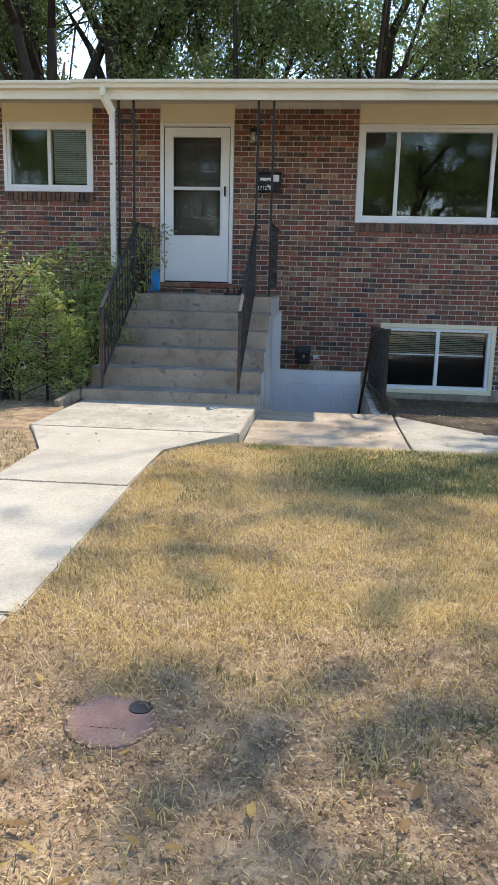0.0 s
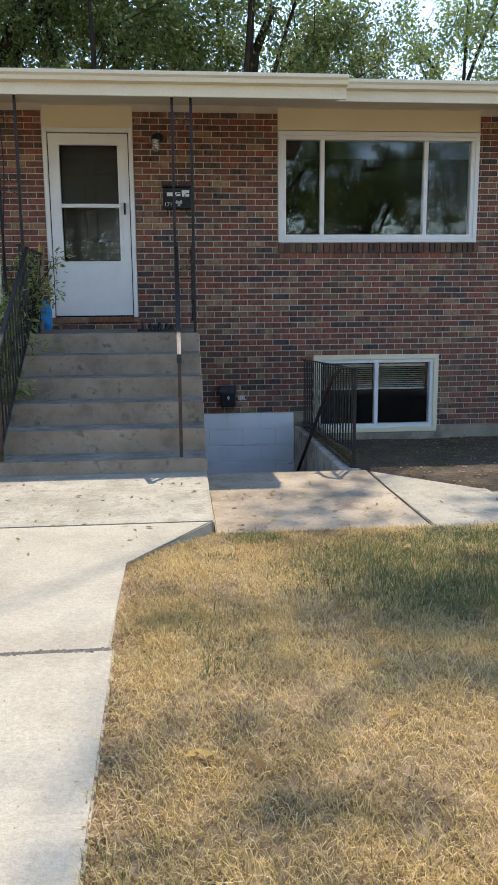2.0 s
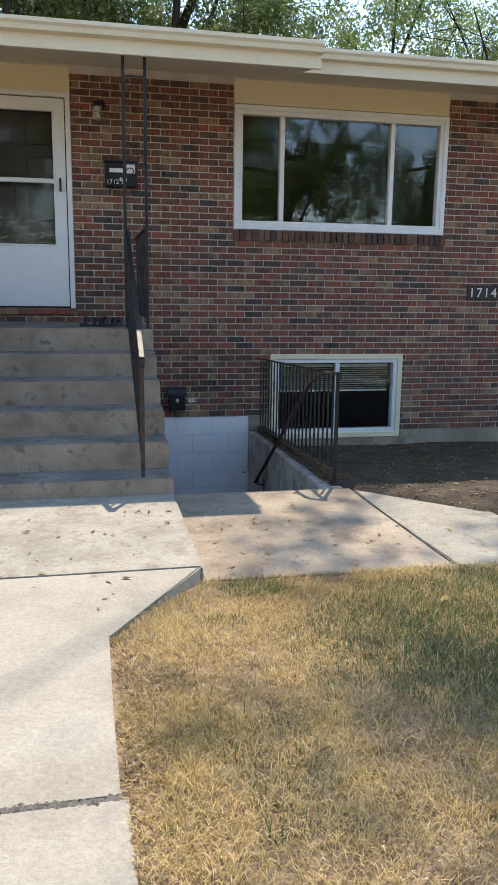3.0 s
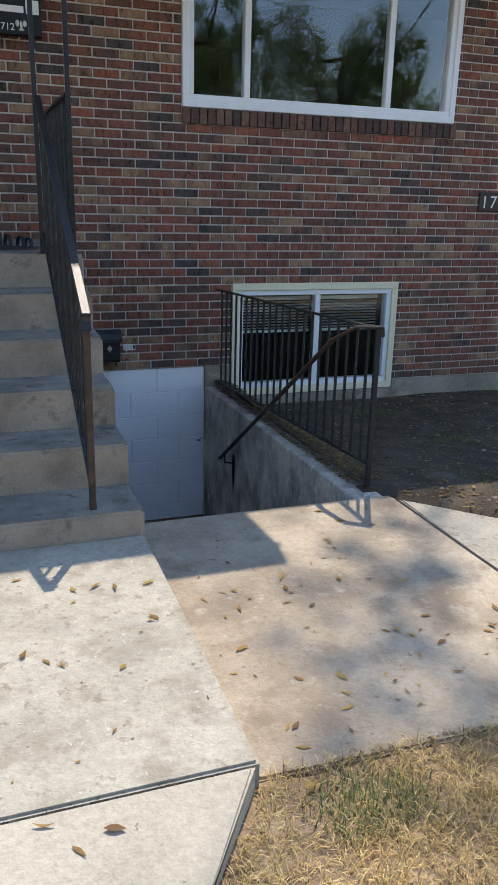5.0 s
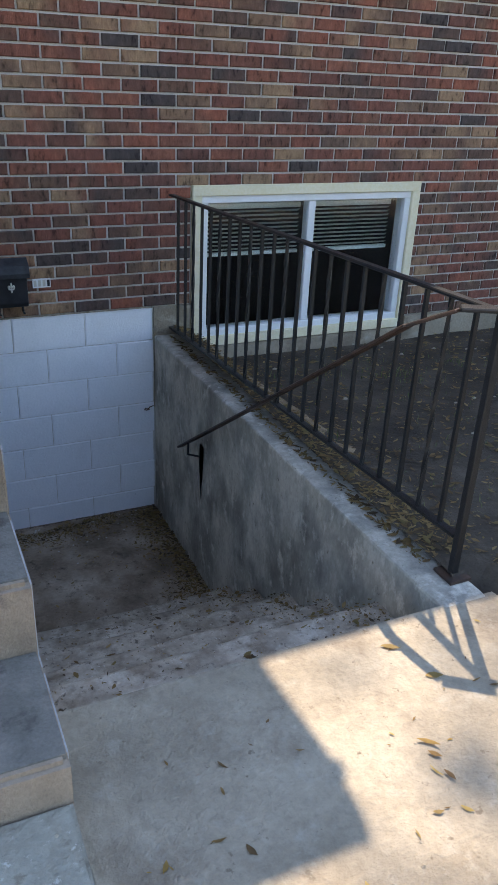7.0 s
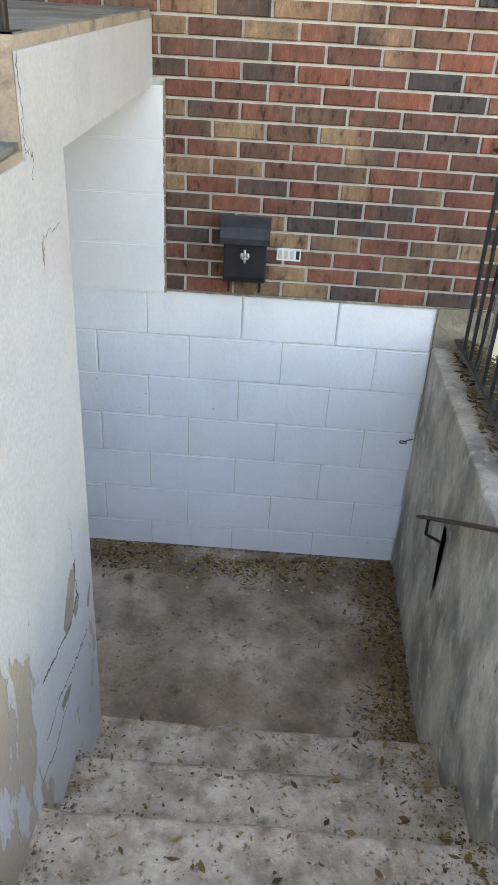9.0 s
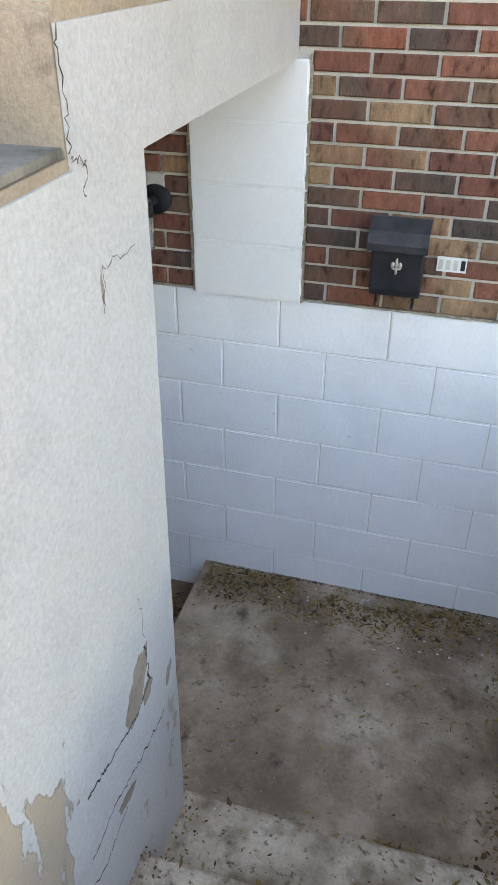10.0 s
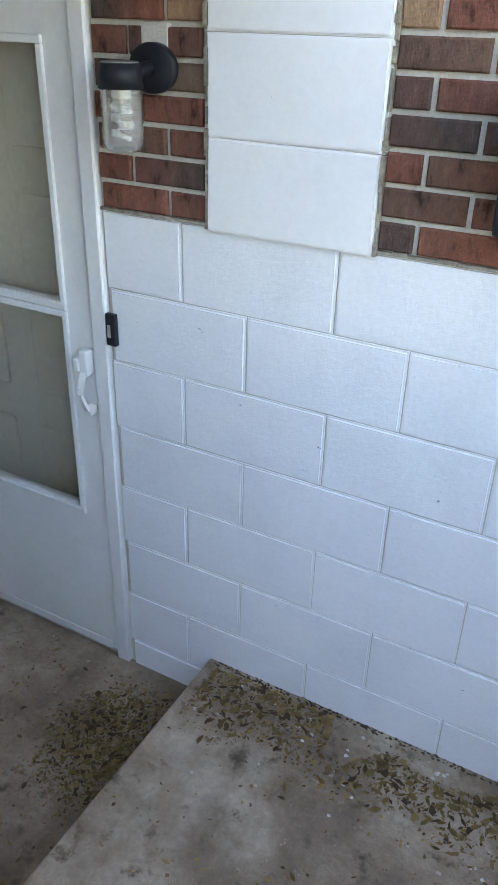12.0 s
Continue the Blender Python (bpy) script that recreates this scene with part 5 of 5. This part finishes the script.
# across the street, behind the walker
for k, (x, y, m) in enumerate(((4.4, -20, M_LEAF2), (9.0, -21, M_LEAF), (16.4, -20, M_LEAF), (-0.5, -25, M_LEAF), (-6.0, -22, M_LEAF), (-10.5, -21, M_LEAF), (-15.5, -22, M_LEAF2))):
    tree(x, y, 13 + k % 2, 4.5, 0.30, (0, 0), 1.4, 22000, 0.18, m, 31 + k, "full street tree across the lawn")

# added leaf backdrop, out of view, hiding the pale horizon from the panes
rgw = random.Random(90)
pts = [(rgw.uniform(-45, 45), -36 + rgw.gauss(0, 1.5), abs(rgw.gauss(0, 1)) * 3.2 + 1.6 * noise.noise((i * 0.01, 0, 0))) for i in range(26000)]
v, f = leaf_cloud(pts, 0.6, 90, 0.5, 0.3)
tagged(mesh_part("far_hedge", v, f, M_LEAF, None), "unseen belt of leaves added to darken reflections in the glass", "trees", kind="stuff")


def bush(name, x, y, z0, h, spread, stems, leaves, size, m, seed, label, width=0.35, bare=0.25):
    rg = random.Random(seed)
    t = thing(name, (x, y, z0), label, "shrub")
    bm = bmesh.new()
    pts = []
    for i in range(stems):
        a = rg.uniform(0, 2 * math.pi)
        r = spread * rg.uniform(0.2, 1.0)
        p = Vector((x + rg.gauss(0, 0.06), y + rg.gauss(0, 0.06), z0))
        e = Vector((x + r * math.cos(a), y + 0.6 * r * math.sin(a), z0 + h * rg.uniform(0.45, 1.0)))
        prev = p
        for j in range(1, 8):
            k = j / 7
            q = p.lerp(e, k) + Vector((0, 0, 0.18 * h * math.sin(k * math.pi) - 0.1 * h * k * k))
            q += Vector((rg.gauss(0, 0.02), rg.gauss(0, 0.02), rg.gauss(0, 0.015)))
            bar(bm, prev, q, 0.008 * (1.2 - k), 5)
            if k > bare:
                for w in range(leaves):
                    pts.append((q.x + rg.gauss(0, 0.06), q.y + rg.gauss(0, 0.06), q.z + rg.gauss(0, 0.05)))
            prev = q
    part("woody_base", bm, M_BARK, t, "thin woody stems")
    v, f = leaf_cloud(pts, size, seed, width, 0.0)
    mesh_part("foliage", v, f, m, t, "loose narrow leaves", "stuff")


bush("rose_bush", -3.35, 7.75, -0.05, 2.0, 0.75, 20, 9, 0.085, M_ROSE, 41, "overgrown shrub with pale green leaves by the steps", 0.38, 0.5)
bush("rose_bush", -4.05, 7.95, -0.05, 1.85, 0.9, 13, 9, 0.085, M_ROSE, 42, "overgrown shrub with bare arching canes", 0.38, 0.5)
bush("rose_bush", -3.0, 9.5, -0.05, 1.9, 0.7, 28, 9, 0.10, M_ROSE, 44, "shaded dense shrub behind the railing")
bush("vine", -2.5, 9.75, 0.2, 1.9, 0.5, 26, 8, 0.07, M_ROSE, 43, "leggy vine climbing beside the front door")
bush("vine", -2.52, 8.6, -0.03, 1.25, 0.35, 20, 8, 0.075, M_ROSE, 46, "leggy shrub growing through the railing")
bush("vine", -2.52, 9.1, -0.03, 1.7, 0.4, 28, 8, 0.075, M_ROSE, 45, "leggy vine growing through the railing")

bush("vine", -2.36, 9.8, LAND, 0.95, 0.42, 12, 5, 0.07, M_ROSE, 47, "pale-leaved vine leaning towards the front door")


def cedar(x, y, h, r, seed, label):
    rg = random.Random(seed)
    t = thing("young_cedar", (x, y, -0.05), label, "shrub", "young cedars by the steps")
    bm = bmesh.new()
    bar(bm, (x, y, -0.06), (x, y, h), 0.015, 6, 0.004)
    pts = []
    for i in range(90):
        k = rg.uniform(0.02, 1)
        a = rg.uniform(0, 2 * math.pi)
        L = r * (1 - 0.8 * k) * rg.uniform(0.6, 1.0) + 0.05
        s = Vector((x, y, h * k))
        e = s + Vector((math.cos(a) * L, math.sin(a) * L, 0.45 * L))
        bar(bm, s, e, 0.004, 4, 0.002)
        for j in range(16):
            q = s.lerp(e, rg.uniform(0.25, 1.05))
            pts.append((q.x + rg.gauss(0, 0.025), q.y + rg.gauss(0, 0.025), q.z + rg.gauss(0, 0.02)))
    part("woody_base", bm, M_BARK, t)
    v, f = leaf_cloud(pts, 0.075, seed, 0.16, -0.4)
    mesh_part("foliage", v, f, M_CEDAR, t, "feathery bright green sprays", "stuff")


cedar(-2.88, 7.80, 1.20, 0.42, 51, "feathery young cedar beside the steps")
cedar(-2.64, 7.85, 0.80, 0.30, 52, "small feathery young cedar beside the steps")
cedar(-3.15, 7.72, 0.75, 0.36, 53, "small feathery young cedar beside the steps")
cedar(-2.75, 8.75, 1.2, 0.32, 54, "feathery young cedar beside the railing")

# ---- grass and litter ----
def off_lawn(x, y):
    if -2.06 < x < -1.15 and y < 5.5:
        return True
    if y > 5.35 and -2.08 - (y - 5.4) * 0.55 < x < -1.16 + (y - 5.54) * 0.67:
        return y < 7.8
    if -0.70 < x < 0.79 and y > 6.34:
        return True
    if x >= 0.79 and 6.32 < y < 8.1 and y < (7.17 if x > 1.5 else 8.05 - (x - 0.76) * 1.07):
        return True
    if SX0 < x < 0.78 and y > 7.7:
        return True
    if x < -2.4 and 6.14 < y < 6.56:
        return True
    return y > YF - 0.05 or (x + 0.575) ** 2 + (y - 2.0) ** 2 < 0.12 ** 2


def patch(x, y, s=1.0, seed=0.0):
    return noise.noise((x * s, y * s, seed)) * 0.5 + 0.5


def soil(x, y):
    return height(x, y) + 0.004 + 0.02 * patch(x, y, 3, 7) + 0.010 * patch(x, y, 14, 2)


def blades(name, n, area, keep, lo, hi, w, m, seed, label, lay=0.7):
    rg = np.random.RandomState(seed)
    rr = random.Random(seed)
    P = []
    while len(P) < n:
        x, y = rr.uniform(area[0], area[1]), rr.uniform(area[2], area[3])
        if not off_lawn(x, y) and rr.random() < keep(x, y):
            P.append((x, y, (soil(x, y) if x > 0.8 and y > 6.9 else height(x, y)) - 0.004))
    P = np.array(P)
    az = rg.uniform(0, 2 * np.pi, n)
    L = rg.uniform(lo, hi, n)
    bend = np.clip(rg.normal(lay, 0.3, n), 0.05, 1.4)
    d = np.stack([np.cos(az), np.sin(az)], 1)
    s = np.stack([-np.sin(az), np.cos(az)], 1) * (w * rg.uniform(0.6, 1.3, n))[:, None]
    mid = P.copy()
    mid[:, :2] += d * (L * 0.5 * np.sin(bend * 0.6))[:, None]
    mid[:, 2] += L * 0.5 * np.cos(bend * 0.6)
    tip = mid.copy()
    tip[:, :2] += d * (L * 0.5 * np.sin(bend * 1.3))[:, None]
    tip[:, 2] += L * 0.5 * np.cos(bend * 1.3)
    z = np.zeros((n, 1))
    S = np.concatenate([s, z], 1)
    V = np.stack([P - S, P + S, mid + S * 0.8, mid - S * 0.8, tip], 1).reshape(-1, 3)
    o = np.arange(n) * 5
    F = np.concatenate([np.stack([o, o + 1, o + 2, o + 3], 1)]).tolist() + np.stack([o + 3, o + 2, o + 4], 1).tolist()
    return tagged(mesh_part(name, V, F, m, None), label, "grass", kind="stuff")


def green_spot(x, y):
    g = 1.6 * max(0, 1 - (((x - 1.0) / 1.5) ** 2 + ((y - 5.4) / 0.9) ** 2)) + max(0, 1 - (((x - 3.2) / 1.4) ** 2 + ((y - 4.6) / 1.2) ** 2))
    g += 1.2 * max(0, 1 - ((x + 0.42) / 0.22) ** 2 - ((y - 6.15) / 0.14) ** 2)
    return min(1, g) * (0.4 + patch(x, y, 1.5, 3)) + (0.22 if patch(x, y, 2.2, 9) > 0.68 else 0.0)


def thin(x, y):
    """How much grass is left towards the trodden, littered end of the lawn."""
    k = min(1, max(0, (y - 1.5) / 1.5))
    return 0.10 + 0.9 * k * k if patch(x, y, 3.2, 15) > 0.40 else 0.03 + 0.97 * k ** 3


blades("dry_grass", 215000, (-1.4, 3.9, 0.6, 6.4), lambda x, y: min(1, (3.9 - x) * 2, (y - 0.6) * 2) * (0.10 + 1.1 * patch(x, y, 2.6) ** 1.6 * (0.5 + patch(x, y, 9, 4))) * (1 - 0.5 * green_spot(x, y)) * (1.0 if y < 3.2 else 0.75) * thin(x, y), 0.02, 0.07, 0.0014, M_STRAW, 61, "sparse straw-coloured lawn grass", 1.15)
blades("thatch", 90000, (-1.4, 3.9, 0.6, 6.4), lambda x, y: min(1, (3.9 - x) * 2, (y - 0.6) * 2) * (0.15 + (1 - patch(x, y, 2.6)) ** 2) * (1.0 if y < 3.2 else 0.7), 0.015, 0.05, 0.0016, M_THATCH, 66, "brown thatch between the grass", 1.3)
blades("outer_grass", 60000, (-9.0, 9.0, -6.0, 6.3), lambda x, y: (0.2 + patch(x, y, 1.2, 6)) * (0.12 if -1.4 < x < 3.4 and 1.2 < y else 1.0), 0.03, 0.08, 0.004, M_STRAW, 67, "dry straw grass round the house", 1.1)
blades("green_grass", 60000, (-1.4, 4.4, 1.1, 6.4), green_spot, 0.025, 0.07, 0.0018, M_GRASS, 62, "green lawn grass growing in patches", 0.8)
blades("side_grass", 22000, (-6.0, -2.05, 3.6, 9.6), lambda x, y: 0.25 + 0.6 * patch(x, y, 2.0), 0.025, 0.07, 0.0022, M_GRASS, 63, "greenish grass beyond the walk")
blades("tuft_grass", 3500, (-1.25, 3.6, 1.2, 6.4), lambda x, y: 1.0 if patch(x, y, 4.5, 5) > 0.70 else 0.0, 0.04, 0.09, 0.002, M_STRAW, 64, "taller straw tufts in the lawn", 0.8)
blades("yard_weeds", 2500, (0.8, 4.0, 7.2, 10.6), lambda x, y: 0.08 + (0.9 if patch(x, y, 2.5, 2) > 0.7 else 0), 0.015, 0.05, 0.002, M_GRASS, 65, "thin weeds on shaded bare soil")


def strewn(name, n, area, z, keep, size, m, seed, label, category="leaves", width=0.4):
    """Curled leaves lying about on a surface."""
    rr = random.Random(seed)
    V, F = [], []
    while len(F) < n * 4:
        x, y = rr.uniform(area[0], area[1]), rr.uniform(area[2], area[3])
        if rr.random() > keep(x, y):
            continue
        L = size * (0.28 + 1.35 * rr.random() ** 1.6)
        fat, bend, lean = width * rr.uniform(0.45, 1.25), rr.uniform(-0.35, 0.35), rr.uniform(-0.5, 0.5)
        a = rr.uniform(0, 2 * math.pi)
        c, s = math.cos(a), math.sin(a)
        curl, zz = rr.uniform(0.1, 1.0), z(x, y) if callable(z) else z
        o = len(V)
        for k, wd in ((-0.5, 0.04), (-0.1 + 0.15 * lean, fat), (0.25, fat * (0.75 + 0.4 * lean)), (0.55, 0.03)):
            for sd in (-0.5, 0.5):
                u, v = k * L, (sd * wd + bend * (k * k - 0.1)) * L
                lift = L * curl * (abs(k) ** 1.5 * 0.5 + abs(sd + 0.3 * lean) * wd * 0.7) + 0.002
                V.append((x + c * u - s * v, y + s * u + c * v, zz + lift))
        V.append((x, y, zz + 0.002))
        for i in (0, 2, 4):
            F.append((o + i, o + i + 1, o + i + 3, o + i + 2))
        F.append((o + 2, o + 3, o + 8))
    return tagged(mesh_part(name, V, F, m, None), label, category, kind="stuff")


strewn("slab_leaves", 150, (-0.6, 0.75, 6.35, 8.05), SLAB, lambda x, y: 0.5, 0.034, M_FALLEN, 71, "curled yellow-brown leaves on the slab", width=0.4)
strewn("pad_leaves", 85, (-2.3, -0.7, 5.7, 7.7), WALK, lambda x, y: 0.5, 0.032, M_FALLEN, 72, "dry leaves on the front pad", width=0.4)
strewn("walk_side_leaves", 40, (0.8, 3.4, 6.35, 7.1), SLAB, lambda x, y: 0.5, 0.04, M_FALLEN, 73, "dry leaves on the side walk")
strewn("lawn_leaves", 300, (-1.1, 3.4, 1.2, 6.25), lambda x, y: height(x, y) + 0.02, lambda x, y: 0.2 if off_lawn(x, y) else 1.0 if y < 2.4 else 0.35, 0.05, M_FALLEN, 74, "dry leaves caught in the lawn")
strewn("lawn_crumbs", 26000, (-1.15, 2.4, 0.9, 4.2), lambda x, y: height(x, y) + 0.012 + 0.012 * patch(x, y, 40, 1), lambda x, y: 0.0 if off_lawn(x, y) else max(0.03, (1.0 if patch(x, y, 2.4, 12) > 0.42 else 0.4) * min(1, (2.9 - y) / 0.9)), 0.0115, M_CRUMB, 81, "broken dry leaves strewn over thin grass", width=0.6)
strewn("edge_crumbs", 2600, (-1.17, -0.95, 1.2, 6.2), lambda x, y: height(x, y) + 0.012, lambda x, y: 0.0 if off_lawn(x, y) else max(0.0, 1 - (x + 1.17) / 0.2), 0.012, M_CRUMB, 82, "broken dry leaves along the walk edge", width=0.6)


def step_z(x, y):
    z = SLAB
    for (ya, za), (yb, zb) in zip(NOSE, NOSE[1:]):
        if ya <= y < yb:
            return zb
    return WELL if y >= 9.67 else z


strewn("stair_leaves", 420, (-0.62, 0.5, 8.15, 9.66), step_z, lambda x, y: 0.12 + 0.9 * max(0, (x - 0.1) / 0.4) ** 1.5, 0.023, M_LITTER, 75, "leaves lying on the basement stairs", width=0.5)
strewn("well_leaves", 3600, (-0.98, 0.52, 9.69, 10.88), WELL, lambda x, y: 0.004 + max(0, (x - 0.24) / 0.26) ** 1.5 * (0.9 if patch(x, y, 4, 8) > 0.35 else 0.25) + (0.6 * max(0, (y - 10.62) / 0.24) if patch(x, y, 5, 1) > 0.4 else 0) + (0.5 if x > -0.1 and y < 9.78 else 0), 0.021, M_LITTER, 76, "rotting leaves drifted along the well floor", width=0.5)
strewn("entry_leaves", 1500, (-1.6, -1.04, 10.0, 10.85), -1.481, lambda x, y: max(0, 1 - ((x + 1.2) / 0.22) ** 2 - ((y - 10.6) / 0.24) ** 2) + 0.02, 0.017, M_LITTER, 77, "rotting leaf pile before the basement door", width=0.55)
strewn("well_crumbs", 5200, (-0.98, 0.52, 9.69, 10.88), WELL, lambda x, y: 0.02 + max(0, (x - 0.2) / 0.3) ** 1.5 * 0.7 + (0.8 * max(0, (y - 10.58) / 0.28) if patch(x, y, 5, 1) > 0.38 else 0.02) + (0.4 if y < 9.76 else 0), 0.0085, M_LITTER, 83, "fine rotted crumbs on the well floor", width=0.7)
strewn("step_crumbs", 2600, (-0.65, 0.52, 8.15, 9.66), step_z, lambda x, y: 0.05 + 0.9 * max(0, (x - 0.2) / 0.3) ** 2 + (0.6 if x < -0.58 else 0), 0.0085, M_LITTER, 84, "fine rotted crumbs on the basement stairs", width=0.7)
strewn("entry_crumbs", 2600, (-1.75, -1.04, 9.9, 10.85), -1.481, lambda x, y: max(0, 1 - ((x + 1.18) / 0.26) ** 2 - ((y - 10.6) / 0.3) ** 2) + 0.03, 0.008, M_LITTER, 85, "fine rotted crumbs before the basement door", width=0.7)
strewn("yard_litter", 6500, (0.79, 4.6, 7.2, 10.85), lambda x, y: soil(x, y) + 0.004, lambda x, y: 0.0 if off_lawn(x, y) else (1.0 if x < 1.1 else 0.5), 0.03, M_LITTER, 78, "leaf litter on the shaded soil")
strewn("bed_litter", 260, (-6.0, -2.55, 6.7, 10.8), lambda x, y: height(x, y) + 0.01, lambda x, y: 0.5, 0.05, M_LITTER, 79, "leaf litter under the shrubs")
strewn("wall_litter", 2400, (0.60, 0.80, 8.3, 10.85), lambda x, y: max(soil(x, y), -0.088 - 0.0149 * (y - 8.08)) if x > 0.64 else -0.088 - 0.0149 * (y - 8.08), lambda x, y: 1.0, 0.03, M_LITTER, 80, "leaves along the top of the retaining wall")


def pebbles(name, n, area, z, keep, r0, r1, m, seed, label):
    rr = random.Random(seed)
    V, F = [], []
    k = 0
    while k < n:
        x, y = rr.uniform(area[0], area[1]), rr.uniform(area[2], area[3])
        if rr.random() > keep(x, y):
            continue
        k += 1
        r, zz, o = rr.uniform(r0, r1), z(x, y) if callable(z) else z, len(V)
        for i in range(5):
            a = 2 * math.pi * i / 5 + rr.uniform(-0.3, 0.3)
            V.append((x + r * math.cos(a), y + r * math.sin(a) * 0.8, zz))
        V.append((x, y, zz + r * 0.6))
        F += [(o + i, o + (i + 1) % 5, o + 5) for i in range(5)]
    return tagged(mesh_part(name, V, F, m, None), label, "debris", kind="stuff")


pebbles("well_chips", 90, (-1.0, 0.5, 10.1, 10.88), WELL, lambda x, y: max(0.02, (y - 10.5) / 0.4), 0.002, 0.008, M_CHIP, 91, "pale paint chips and grit on the well floor")
pebbles("wall_dirt", 420, (-1.0, 0.52, 10.888, 10.906), WELL, lambda x, y: 0.8, 0.002, 0.006, M_DIRT, 98, "dark dirt along the foot of the block wall")
pebbles("yard_stones", 110, (0.8, 4.2, 7.3, 10.8), lambda x, y: soil(x, y), lambda x, y: 0.0 if off_lawn(x, y) else 0.6, 0.005, 0.022, M_SLAB, 92, "small stones on bare soil")
pebbles("pad_grit", 140, (-2.2, 0.7, 6.3, 7.7), lambda x, y: WALK if x < -0.67 else SLAB, lambda x, y: 0.6, 0.003, 0.009, M_SLAB, 93, "grit on the concrete")
pebbles("edge_soil", 900, (-1.17, -1.09, 1.2, 5.5), lambda x, y: height(x, y) + 0.002, lambda x, y: 0.8, 0.002, 0.007, M_LAWN, 96, "crumbled soil along the walk edge")
pebbles("edge_soil", 1100, (-0.6, 3.0, 6.22, 6.34), lambda x, y: height(x, y) + 0.003, lambda x, y: 0.8, 0.002, 0.008, M_LAWN, 97, "crumbled soil along the slab edge")
pebbles("joint_soil", 700, (-2.4, -0.72, 6.268, 6.292), WALK - 0.012, lambda x, y: 0.8, 0.003, 0.009, M_DIRT, 94, "soil filling the pavement joint")
pebbles("joint_grit", 520, (-2.03, -1.17, 4.455, 4.545), WALK - 0.003, lambda x, y: max(0.0, 1 - abs(y - 4.5 - 0.02 * noise.noise((x * 6, 0, 0))) / 0.022), 0.004, 0.014, M_GRIT, 95, "broken grey concrete crumbs along the worn joint")

# bare soil in the shaded yard, a sheet just over the ground
bm = bmesh.new()
nx, ny = 130, 52
gvs = {}
for i in range(nx + 1):
    for j in range(ny + 1):
        x, y = 0.645 + 9.5 * i / nx, 6.9 + 3.99 * j / ny
        zz = soil(x, y)
        if y < 8.14 and (off_lawn(x, y) or x < 0.76):
            zz = -0.16
        gvs[i, j] = bm.verts.new((x, y, zz))
for i in range(nx):
    for j in range(ny):
        bm.faces.new((gvs[i, j], gvs[i + 1, j], gvs[i + 1, j + 1], gvs[i, j + 1]))
bmesh.ops.delete(bm, geom=[v for v in bm.verts if not v.link_faces], context="VERTS")
tagged(part("ground_bare", bm, M_DIRT, smooth=True), "bare shaded soil beside the basement window", "ground", kind="structure")
